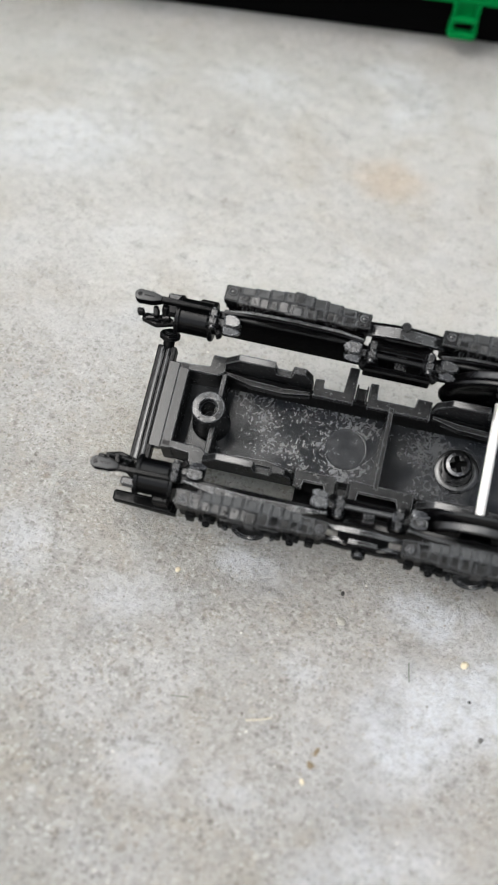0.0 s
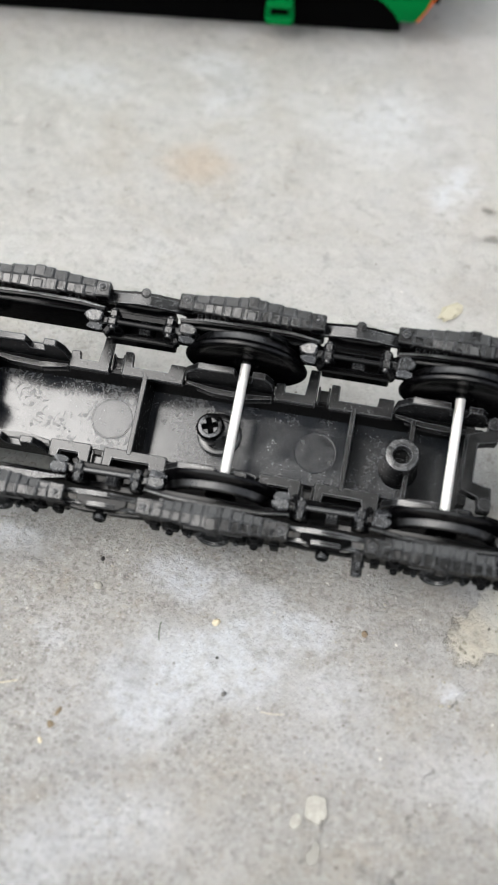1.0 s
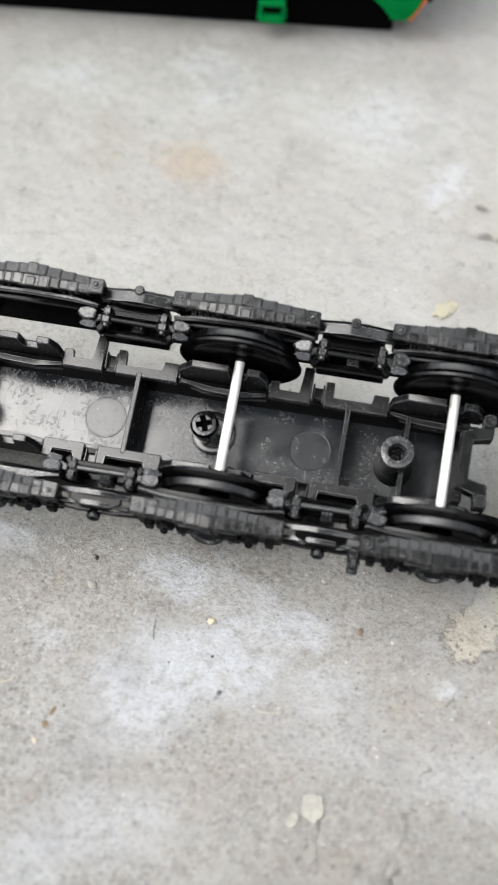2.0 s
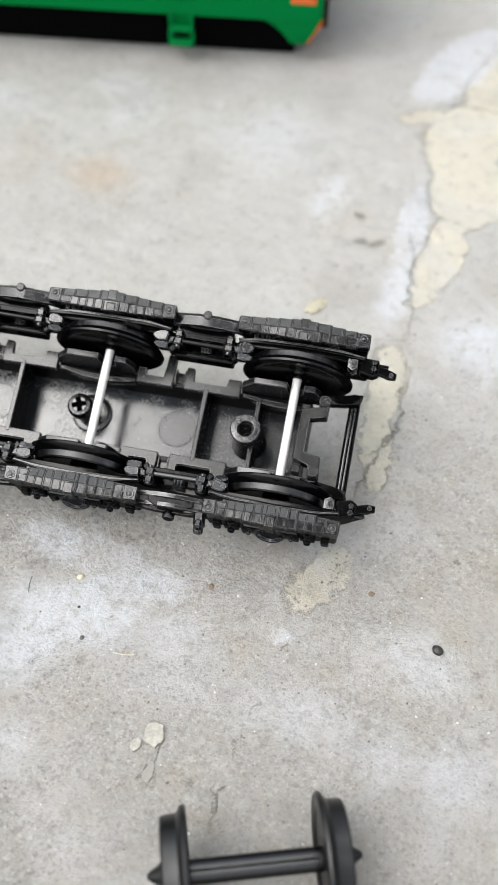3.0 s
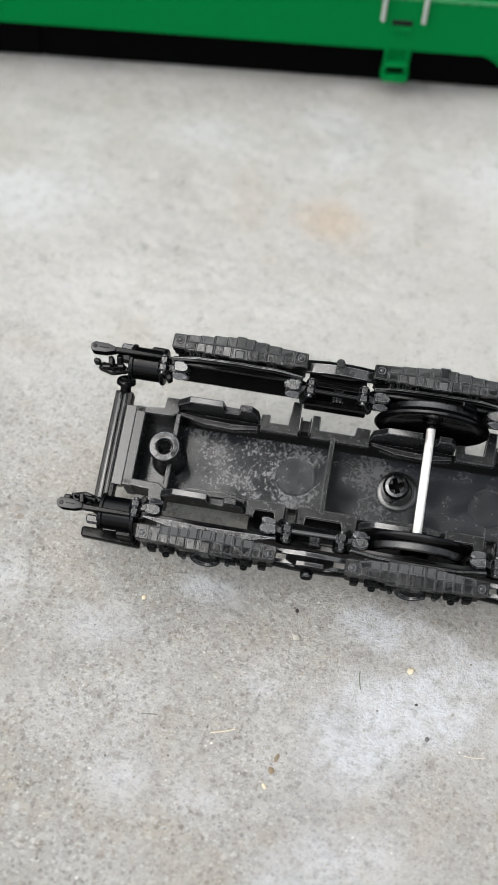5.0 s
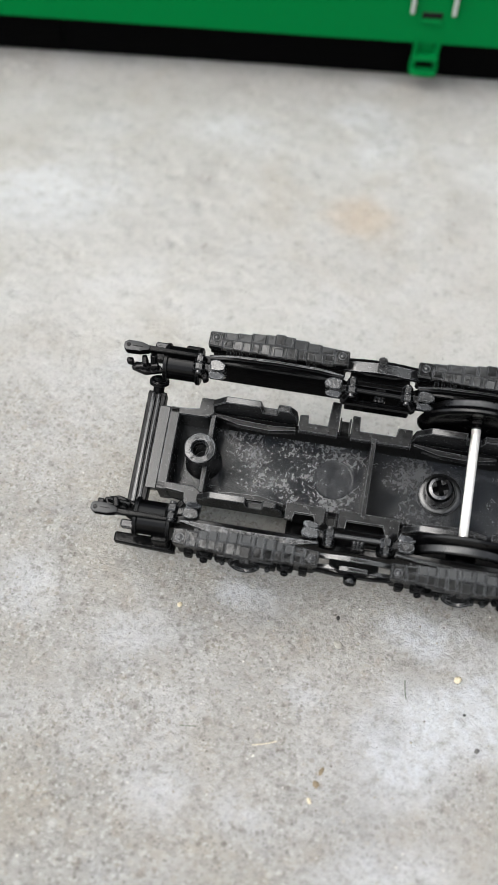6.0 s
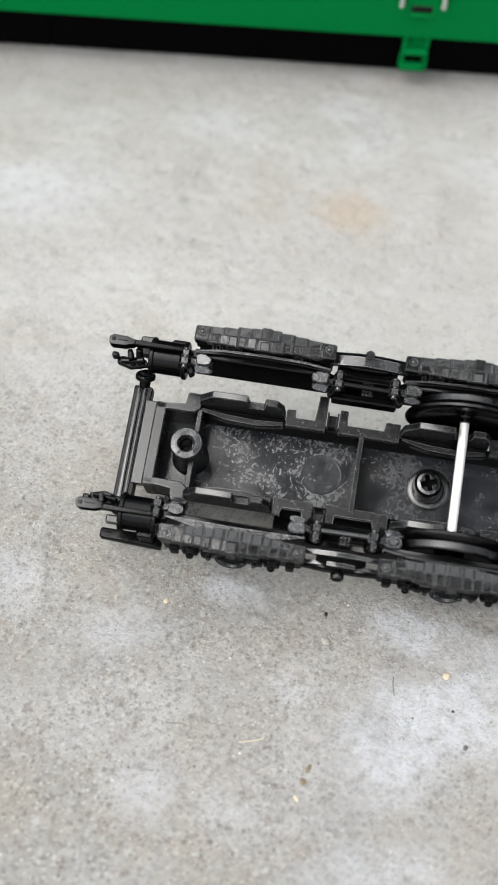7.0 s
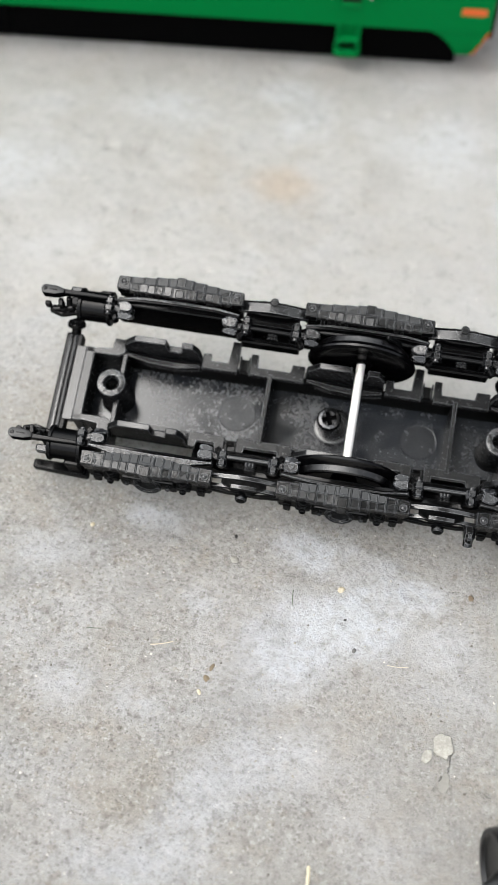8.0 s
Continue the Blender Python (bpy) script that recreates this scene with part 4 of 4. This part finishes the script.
def build_left_end(s):
    """The end arm with its rounded tip and the brake cylinder it carries."""
    bm = bm_new()
    plan = [(-41.6, 9.75), (-34.6, 9.85), (-34.6, 10.3), (-41.6, 10.45)]
    prism(bm, [(u, v * s) for u, v in plan], "z", -2.4, -1.35, 0.1)
    arm = part("end_arm", bm, BLACK, bogie)
    bm = bm_new()
    plan = [(-43.6, 9.7), (-43.2, 9.35), (-41.6, 9.4), (-40.4, 9.75), (-40.4, 10.35), (-41.5, 10.65), (-43.1, 10.7), (-43.6, 10.35)]
    prism(bm, [(u, v * s) for u, v in plan], "z", -2.7, -1.1, 0.24, 2)
    part("arm_tip", bm, MID, arm)
    bm = bm_new()
    rod(bm, (-43.0, 10.05 * s, -2.6), (-43.0, 10.05 * s, -1.0), 0.28, 8)
    box(bm, -42.5, -41.3, 9.93 * s, 10.05 * s, -1.3, -1.04, 0.03)
    part("tip_rivets", bm, BLACK, arm)
    # forked rod end below the arm
    bm = bm_new()
    box(bm, -43.3, -42.5, 8.55 * s, 9.2 * s, -4.5, -3.2, 0.14)
    prism(bm, [(-42.8, 8.2 * s), (-42.4, 9.1 * s), (-39.2, 9.0 * s), (-38.8, 8.3 * s), (-41.0, 7.7 * s)], "z", -5.2, -4.2, 0.15)
    box(bm, -41.3, -40.7, 8.3 * s, 9.5 * s, -4.4, -2.4, 0.12, 1, Matrix.Rotation(radians(12), 4, "Z"))
    rod(bm, (-42.2, 8.4 * s, -4.1), (-39.4, 8.75 * s, -3.6), 0.34, 10)
    rod(bm, (-40.0, 8.3 * s, -4.6), (-40.0, 9.7 * s, -2.6), 0.42, 10)
    part("lower_arm", bm, BLACK, bogie)
    bm = bm_new()
    box(bm, -40.1, -38.5, 10.6 * s, 11.6 * s, -4.2, -3.0, 0.18)
    part("cylinder_bracket", bm, SATIN, bogie)
    bm = bm_new()
    lathe(bm, [(0, 0), (1.9, 0), (2.05, 0.15), (2.05, 3.8), (1.9, 3.95), (0, 3.95)], (-38.4, 9.75 * s, -4.7), (1, 0, 0), 32)
    cylinder = part("brake_cylinder", bm, BLACK, bogie)
    for x in (-38.8, -34.8):
        bm = bm_new()
        lathe(bm, [(0, 0), (2.2, 0), (2.34, 0.12), (2.34, 0.45), (2.2, 0.57), (0, 0.57)], (x, 9.75 * s, -4.7), (1, 0, 0), 32)
        part("cylinder_flange", bm, BLACK, cylinder)
    build_jaw(-37.5, 1, s)
    bm = bm_new()
    prism(bm, [(-41.6, 11.2 * s), (-41.6, 12.5 * s), (-34.0, 12.8 * s), (-34.0, 11.2 * s)], "z", -10.6, -9.2, 0.2)
    box(bm, -36.6, -34.6, 11.0 * s, 12.4 * s, -9.6, -5.0, 0.2)
    part("foot_step", bm, BLACK, bogie)


def build_right_tail(s):
    """The angular clevis at the end of the side frame, with its pointed tab and the gusset below."""
    bm = bm_new()
    prism(bm, [(32.6, 10.4 * s), (34.9, 10.3 * s), (35.1, 8.5 * s), (34.3, 8.0 * s), (32.6, 8.4 * s)], "z", -3.4, -1.75, 0.14)
    tail = part("end_hook", bm, BLACK, bogie)
    bm = bm_new()
    prism(bm, [(34.6, 9.9 * s), (36.5, 9.15 * s), (37.3, 9.0 * s), (37.25, 8.25 * s), (36.3, 8.15 * s), (34.8, 8.6 * s)], "z", -2.75, -2.05, 0.10)
    part("pointed_tab", bm, BLACK, tail)
    bm = bm_new()
    lathe(bm, [(0.30, 0.0), (0.30, 0.06), (0, 0.06)], (36.6, 8.65 * s, -2.07), (0, 0, 1), 12)
    part("tab_hole", bm, SATIN, tail)
    for v in (9.75, 8.9):
        bm = bm_new()
        rod(bm, (34.35, v * s, -1.9), (34.35, v * s, -1.05), 0.42, 6, 0.36)
        part("hook_stud", bm, DUSTY, tail)
    bm = bm_new()
    prism(bm, [(34.0, -2.2), (36.2, -2.3), (34.3, -6.2), (33.4, -7.2), (33.4, -2.2)], "y", 9.5 * s, 10.0 * s, 0.1)
    part("hook_gusset", bm, BLACK, bogie)
    bm = bm_new()
    plan = [(31.0, 9.75), (31.0, 8.6), (31.7, 8.2), (32.3, 8.6), (32.3, 9.75)]
    prism(bm, [(u, v * s) for u, v in plan], "z", -3.4, -1.0, 0.22, 2)
    part("jaw_cheek", bm, SCUFFED, bogie, "scuffed rounded cheek", 40)


build_tray()
build_right_end()
build_end_beam(-39.6, 6.9, 7.6, -8.0)
build_end_beam(32.6, 5.9, 6.2, -8.0, 0.62)
for side in (1, -1):
    build_side_frame(side)
    build_left_end(side)
    build_right_tail(side)
    for axle in (-1, 0, 1):
        build_spring(axle, side)
        build_axle_box(axle, side)
        build_wing(axle, side)
    for axle in (-1, 0):
        build_link(axle, side)
        build_bracket(axle, side)

# a hanger stub outside the near frame, and the worn tab behind the middle wheel
hanger = bm_new()
box(hanger, 15.5, 16.9, -14.4, -12.4, -3.8, -2.2, 0.3, 1, Matrix.Rotation(radians(8), 4, "Z"))
box(hanger, 15.75, 16.75, -14.7, -13.6, -3.3, -1.7, 0.28, 1, Matrix.Rotation(radians(-12), 4, "X"))
rod(hanger, (16.2, -14.0, -3.1), (16.25, -15.0, -3.6), 0.62, 8)
part("hanger_stub", hanger, DUSTY, bogie, "pale scuffed hanger stub")
tab = bm_new()
prism(tab, [(2.2, -2.0), (2.6, 1.0), (4.4, -0.6), (4.8, -2.6)], "y", 9.0, 9.7, 0.15)
part("brake_tab", tab, BLACK, bogie)


# ---- wheelsets ----
def build_wheelset(m, label, wheel_mat, axle_mat, axle_r, wide, inner, k=1.0):
    ws = thing("wheelset", m, label, "wheelset", "model railway wheelsets")
    bm = bm_new()
    rod(bm, (0, -inner - 0.2, 0), (0, inner + 0.2, 0), axle_r, 24, edge=0.05)
    part("axle", bm, axle_mat, ws)
    for s in (1, -1):
        bm = bm_new()
        rows = [(0, 0.15), (1.2, 0.15), (1.5, 0.35), (5.2, 0.35), (5.7, 0.05), (6.9, 0.0), (7.14, 0.16), (7.2, 0.42), (7.02, 0.7), (6.5, 0.95), (6.3, 1.15), (6.2, wide - 0.2), (6.0, wide), (5.5, wide), (5.2, wide - 0.4), (1.8, wide - 0.6), (1.6, wide - 0.2), (0, wide - 0.2)]
        lathe(bm, [(rad * k, h) for rad, h in rows], (0, inner * s, 0), (0, s, 0), 72)
        wheel = part("wheel", bm, wheel_mat, ws)
        bm = bm_new()
        lathe(bm, [(6.33 * k, 1.12), (6.31 * k, 1.2), (6.215 * k, wide - 0.19), (6.05 * k, wide - 0.02)], (0, inner * s, 0), (0, s, 0), 72)
        part("tread", bm, TREAD if wheel_mat is WHEEL else wheel_mat, wheel, "worn running tread")
        bm = bm_new()
        lathe(bm, [(1.45, wide - 0.5), (1.45, wide), (1.1, wide + 0.35), (0.5, wide + 1.3), (0.22, wide + 1.6), (0, wide + 1.65)], (0, inner * s, 0), (0, s, 0), 20)
        part("pin_point", bm, wheel_mat, ws)
    return ws


installed = build_wheelset(BOGIE @ pose(-0.2 * MM, 0, AXLE_Z * MM), "blackened model wheelset with bright steel axle in the bogie", WHEEL, STEEL, 0.57, 2.0, 7.2)
copy_thing(installed, BOGIE @ pose(24.8 * MM, 0, AXLE_Z * MM))
build_wheelset(pose(30.85 * MM, -50.1 * MM, 6.77 * MM, 0, 0, 17.2 - 90), "loose all black model wheelset lying on the concrete", LOOSE, SPINDLE, 1.3, 2.8, 6.75, 0.94)


# ---- pivot screw ----
def build_screw():
    ob = thing("cross_head_screw", BOGIE @ pose(-3.3 * MM, 0.1 * MM, -13.4 * MM), "dark nickel cross-head screw in the bogie tray", "screw")
    bm = bm_new()
    rod(bm, (0, 0, 0), (0, 0, 4.4), 1.15, 20)
    part("shank", bm, SCREW, ob)
    bm = bm_new()
    lathe(bm, [(1.0, 3.9), (1.6, 4.0), (1.72, 4.2), (1.66, 5.0), (1.4, 5.35), (1.0, 5.5)], (0, 0, 0), (0, 0, 1), 36)
    # cross recess: the crown stands as four lobes round a sunken cross
    for q in range(4):
        a = math.pi / 2 * q + 0.35
        c, d = math.cos(a), math.sin(a)
        rows = [(0.28, 0.28), (1.05, 0.28), (0.85, 0.62), (0.62, 0.85), (0.28, 1.05)]
        prism(bm, [(u * c - v * d, u * d + v * c) for u, v in rows], "z", 4.4, 5.56, 0.08)
    head = part("head", bm, SCREW, ob, "rounded cross-slotted head")
    # bottom of the recess in black instead of nickel, painting in its shade
    bm = bm_new()
    lathe(bm, [(1.12, 4.9), (0.4, 4.5), (0, 4.4)], (0, 0, 0), (0, 0, 1), 24)
    part("cross_recess", bm, UNDER, head, "cross recess with its shade painted black")


build_screw()


# ---- the green locomotive in the background ----
def build_locomotive():
    loco = thing("toy_locomotive", pose(-11.4 * MM, 95.9 * MM, 0, 0, 0, 6.2), "glossy green model locomotive with orange stripes standing on concrete", "locomotive")
    left, right, depth, low = -200.0, 26.0, 33.0, 9.8
    # one long shell: side below the ridge, slightly recessed side above, rounded roof
    bm = bm_new()
    rows = [(0.0, low), (0.0, 19.4), (0.45, 19.9), (0.45, 38.0), (2.5, 43.0), (8.0, 46.5), (depth / 2, 47.5), (depth - 8.0, 46.5), (depth - 2.5, 43.0), (depth - 0.45, 38.0), (depth - 0.45, 19.9), (depth, 19.4), (depth, low)]
    prism(bm, rows, "x", left, right, 0)
    corner = [e for e in bm.edges if all(v.co.x > right - 0.01 and (v.co.y < 0.5 or v.co.y > depth - 0.5) for v in e.verts)]
    soften(bm, corner, 1.6, 4)
    part("body_shell", bm, GREEN, loco)
    bm = bm_new()
    box(bm, left + 2, right - 1.2, -0.22, 0.6, 19.3, 20.0, 0.15)
    part("ridge", bm, RIDGE, loco, "polished moulded ridge")
    # dark underframe, bogies and tank
    bm = bm_new()
    box(bm, left + 4, right - 3.0, 2.2, depth - 2.2, 8.2, low + 0.2, 0.2)
    part("underframe", bm, UNDER, loco)
    for x in (-26.0, -158.0):
        bm = bm_new()
        box(bm, x - 38, x + 47, 4.4, 8.6, 0.3, 8.4, 0.4)
        box(bm, x - 38, x + 47, depth - 8.6, depth - 5.0, 1.0, 8.4, 0.4)
        box(bm, x - 30, x + 30, 8, depth - 8, 5.0, 9.4, 0.3)
        truck = part("bogie_frame", bm, UNDER, loco)
        for u in (-25, 0, 25):
            for y in (10.8, depth - 10.8):
                bm = bm_new()
                rod(bm, (x + u, y - 1.6, 6.3), (x + u, y + 1.6, 6.3), 6.3, 32)
                part("running_wheel", bm, UNDER, truck)
    bm = bm_new()
    box(bm, -111.2, -63.9, 4.3, depth - 5.0, 0.4, 8.3, 0.3)
    part("fuel_tank", bm, UNDER, loco)
    # curved skirt at the end, below the body
    bm = bm_new()
    rows = [(11.6, low + 0.3), (15.2, 9.5), (17.3, 8.8), (18.8, 7.5), (19.7, 6.0), (20.1, 5.0), (22.6, 4.9), (23.5, 5.6), (24.6, 7.6), (25.6, low + 0.3)]
    prism(bm, rows, "y", 0.3, 3.4, 0.3, 2)
    part("end_skirt", bm, GREEN, loco)
    bm = bm_new()
    prism(bm, [(23.0, 4.9), (23.7, 4.9), (26.2, 9.5), (25.5, 9.5)], "y", 0.6, 6.0, 0.1)
    part("skirt_stripe", bm, ORANGE, loco, "orange warning stripe")
    for z0, z1 in ((13.25, 14.65), (20.05, 22.5)):
        bm = bm_new()
        y0 = -0.06 if z0 < 19 else 0.36
        wrap = [(20.1, y0), (24.4, y0), (25.3, y0 + 0.25), (25.85, y0 + 0.8), (26.07, y0 + 1.6), (26.07, 12.0), (25.6, 12.0), (25.6, y0 + 1.8), (25.2, y0 + 0.9), (24.4, y0 + 0.5), (20.1, y0 + 0.5)]
        prism(bm, wrap, "z", z0, z1, 0)
        part("stripe", bm, ORANGE, loco, "orange warning stripe")
    # step bracket hanging below the side, with two openings
    bm = bm_new()
    for e in (-1, 1):
        prism(bm, [(e * 2.45, 3.9), (e * 2.45, 5.2), (e * 2.2, 7.6), (e * 2.35, low + 0.6), (e * 1.65, low + 0.6), (e * 1.5, 7.6), (e * 1.6, 5.2), (e * 1.6, 3.9)], "y", -0.15, 0.95, 0.12)
    for z0, z1 in ((3.6, 4.8), (6.7, 7.5)):
        box(bm, -2.2, 2.2, -0.9, 0.8, z0, z1, 0.2)
    box(bm, -2.0, 2.0, 0.75, 1.05, 7.3, 10.2, 0.1)
    part("step", bm, GREEN, loco)
    # foothold (a black box painted as its shaded recess) with its lip, and the two handrails
    bm = bm_new()
    box(bm, -1.75, 1.75, -0.05, 0.3, 14.5, 15.6, 0.05)
    foothold = part("foothold", bm, BLACK, loco, "foothold with the shade of its recess painted black")
    bm = bm_new()
    box(bm, -1.85, 1.85, -0.6, 0.2, 13.7, 14.35, 0.2)
    part("foothold_lip", bm, GREEN, foothold)
    for u in (-3.5, 3.45):
        bm = bm_new()
        rod(bm, (u, -0.75, 15.7), (u, -0.75, 34.0), 0.40, 14)
        for z in (16.2, 33.4):
            rod(bm, (u, -0.75, z), (u, 0.7, z), 0.34, 10)
        part("handrail", bm, PALE, loco, "pale grey handrail")
    # black end details
    bm = bm_new()
    box(bm, right - 0.3, right + 0.9, 1.8, depth - 1.8, 7.6, 17.5, 0.5, 2)
    part("end_plate", bm, BLACK, loco)
    bm = bm_new()
    box(bm, right + 0.5, right + 5.0, 13.5, depth - 13.5, 10.0, 13.0, 0.5, 2)
    rod(bm, (right + 4.5, depth / 2, 8.6), (right + 4.5, depth / 2, 14.6), 2.4, 20)
    part("coupler", bm, BLACK, loco)
    for y in (6.0, depth - 6.0):
        bm = bm_new()
        rod(bm, (right + 0.4, y, 19.0), (right + 4.2, y, 19.0), 1.2, 16)
        rod(bm, (right + 3.6, y, 19.0), (right + 5.0, y, 19.0), 2.6, 24)
        part("buffer", bm, BLACK, loco)


build_locomotive()


# ---- grit lying about ----
def grit(name, x, y, rx, ry, rz, mat, label, seed, rough=0.3):
    bm = bm_new()
    h = float(ground_height(np.array([x]), np.array([y]))[0])
    lump(bm, (0, 0, rz * 0.55), rx, ry, rz, seed, rough)
    ob = new(name, finish(name, bm, mat, 60))
    ob.matrix_world = pose(x * MM, y * MM, h * MM, 0, 0, seed * 47)
    return tagged(ob, label, "grit", "grit on the concrete")


grit("pebble", 1.7, -16.9, 0.5, 0.38, 0.3, CREAM, "tiny cream pebble on the concrete", 1)
grit("pebble", 18.4, -14.9, 0.42, 0.34, 0.2, BROWN, "tiny brown pebble on the concrete", 2)
grit("seed", 47.6, -18.3, 0.75, 0.6, 0.45, SEED, "shiny black seed on the concrete", 3, 0.15)
grit("pebble", 38.6, -11.9, 0.42, 0.36, 0.2, BROWN, "tiny tan pebble on the concrete", 4)
grit("pebble", -32.3, -13.1, 0.35, 0.3, 0.2, CREAM, "tiny white grain on the concrete", 5)
grit("pebble", -13.1, -11.3, 0.3, 0.22, 0.2, SEED, "tiny dark grain on the concrete", 6)
grit("pebble", -12.7, -14.8, 0.55, 0.45, 0.22, CHIP, "tiny grey pebble on the concrete", 11)
grit("pebble", 2.7, -21.1, 0.2, 0.16, 0.14, SEED, "tiny dark grain on the concrete", 12)
grit("pebble", 4.3, -25.2, 0.34, 0.27, 0.2, STONE, "dark grey pebble on the concrete", 13)
grit("pebble", -13.6, -34.2, 0.35, 0.22, 0.2, CREAM, "tiny white grain on the concrete", 14)
grit("leaf_crumb", -12.7, -30.6, 0.22, 0.55, 0.10, RUSSET, "brown crumb of dry leaf on the concrete", 15, 0.5)
grit("leaf_crumb", -13.1, -32.2, 0.34, 0.42, 0.10, RUSSET, "brown crumb of dry leaf on the concrete", 16, 0.5)
grit("concrete_flake", 23.6, 37.2, 1.9, 1.2, 0.4, TANCHIP, "tan flake of concrete lying on the ground", 9, 0.5)
grit("concrete_flake", 46.8, 8.0, 0.8, 0.9, 0.3, CHIP, "small pale chip of concrete on the ground", 10, 0.4)


def flake(x, y, rx, ry, thick, turn, mat, label, seed):
    """A thin broken flake with a ragged outline, lying flat."""
    r = random.Random(seed)
    bm = bm_new()
    count = 24
    ring = []
    for i in range(count):
        a = 2 * math.pi * (i + r.uniform(-0.3, 0.3)) / count
        k = 0.92 + 0.30 * noise.noise(Vector((math.cos(a) * 1.8, math.sin(a) * 1.8, seed))) + r.uniform(-0.13, 0.10)
        ring.append((rx * k * math.cos(a), ry * k * math.sin(a)))
    prism(bm, ring, "z", -0.1, thick, 0.05)
    for v in bm.verts:
        if v.co.z > thick * 0.5:
            v.co.z += 0.10 * noise.noise(Vector((v.co.x * 1.3 + seed, v.co.y * 1.3, 0)))
    h = float(ground_height(np.array([x]), np.array([y]))[0])
    ob = new("concrete_flake", finish("concrete_flake", bm, mat, 20))
    ob.matrix_world = pose(x * MM, y * MM, h * MM, 2.5, -2, turn)
    return tagged(ob, label, "grit", "grit on the concrete")


flake(16.1, -35.6, 1.25, 1.75, 0.42, 8, CHIP, "pale flat flake of concrete lying on the ground", 7)
flake(14.3, -37.3, 0.65, 0.9, 0.3, -20, CHIP, "small pale flake of concrete on the ground", 8)
flake(16.6, -40.1, 0.6, 1.3, 0.12, -12, STONY, "low grey scale of concrete on the ground", 17)


def fibre(name, a, b, sag, r, mat, label):
    """A thin bent fibre between two spots on the ground."""
    bm = bm_new()
    a, b = Vector((*a, 0.18)), Vector((*b, 0.2))
    side = (b - a).cross(Vector((0, 0, 1))).normalized()
    spots = [a.lerp(b, i / 6) + side * sag * math.sin(math.pi * i / 6) + Vector((0, 0, 0.12 * math.sin(math.pi * i / 6))) for i in range(7)]
    for p, q in zip(spots, spots[1:]):
        rod(bm, p, q, r, 8, edge=0.01)
    return tagged(new(name, finish(name, bm, mat)), label, "fibre", "fibres on the concrete")


fibre("straw", (2.2, -56.6), (2.35, -52.3), 0.2, 0.2, CREAM, "short pale straw lying on the concrete")
fibre("straw", (-20.8, -29.0), (-18.1, -28.1), 0.15, 0.065, CREAM, "thin pale straw fibre lying on the concrete")
fibre("grass_fibre", (-4.4, -18.0), (-4.1, -20.4), 0.1, 0.06, MOSS, "thin green grass fibre lying on the concrete")
fibre("grass_fibre", (-29.2, -28.2), (-27.3, -28.0), 0.05, 0.05, MOSS, "thin dark grass fibre lying on the concrete")
fibre("straw", (8.6, -26.4), (11.2, -26.2), 0.2, 0.045, CREAM, "hair-thin pale fibre lying on the concrete")


# ---- loose sand over the worn surface ----
def build_sand():
    rng = np.random.RandomState(21)
    count = 5200
    x, y = rng.uniform(-88, 60, count), rng.uniform(-58, 45, count)
    keep = rng.rand(count) < np.clip(0.55 + 1.3 * value_noise(x, y, 13.0, 8) - np.clip(y, 0, 45) / 70, 0.05, 1)
    x, y = x[keep], y[keep]
    size = 0.07 + 0.13 * rng.rand(len(x)) ** 2.5
    z = ground_height(x, y) + size * 0.25
    corners = np.array([(1, 0, 0), (-1, 0, 0), (0, 1, 0), (0, -1, 0), (0, 0, 1), (0, 0, -1)], float)
    faces = np.array([(0, 2, 4), (2, 1, 4), (1, 3, 4), (3, 0, 4), (2, 0, 5), (1, 2, 5), (3, 1, 5), (0, 3, 5)])
    turn = rng.uniform(0, 6.283, len(x))
    shape = corners[None] * rng.uniform(0.6, 1.35, (len(x), 6, 1)) * size[:, None, None] * np.array([1.2, 0.9, 0.7])
    c, s = np.cos(turn)[:, None], np.sin(turn)[:, None]
    verts = np.stack([shape[..., 0] * c - shape[..., 1] * s + x[:, None], shape[..., 0] * s + shape[..., 1] * c + y[:, None], shape[..., 2] + z[:, None]], -1)
    tris = faces[None] + 6 * np.arange(len(x))[:, None, None]
    me = bpy.data.meshes.new("sand")
    me.from_pydata((verts.reshape(-1, 3) * MM).tolist(), [], tris.reshape(-1, 3).tolist())
    me.materials.append(SAND)
    tagged(new("sand", me), "loose grains of sand scattered on worn concrete", "sand", kind="stuff")


build_sand()


# ---- crumbs along the broken edges of the tan skin ----
def build_crumbs():
    r = random.Random(9)
    bm = bm_new()
    edges = (((28.4, -13.6), (30.6, -16.0), 30), ((33.4, -6.6), (34.6, -13.0), 46), ((38.6, 6.5), (41.4, 22.0), 52), ((27.4, -19.0), (28.6, -22.5), 14), ((41.2, 23.5), (38.4, 34.0), 22))
    for a, b, count in edges:
        for _ in range(count):
            k = r.random()
            x = a[0] + (b[0] - a[0]) * k + r.gauss(0, 0.7)
            y = a[1] + (b[1] - a[1]) * k + r.gauss(0, 0.7)
            size = 0.06 + 0.17 * r.random() ** 2
            z = float(ground_height(np.array([x]), np.array([y]))[0])
            made = bmesh.ops.create_icosphere(bm, subdivisions=1, radius=1.0)
            for v in made["verts"]:
                v.co = Vector((x, y, z + size * 0.3)) + Vector((v.co.x * size * 1.2, v.co.y * size, v.co.z * size * 0.7)) * r.uniform(0.75, 1.2)
    tagged(new("crumbs", finish("crumbs", bm, CRUMB, 20)), "tan crumbs of broken cement along a cracked edge", "crumbs", kind="stuff")


build_crumbs()
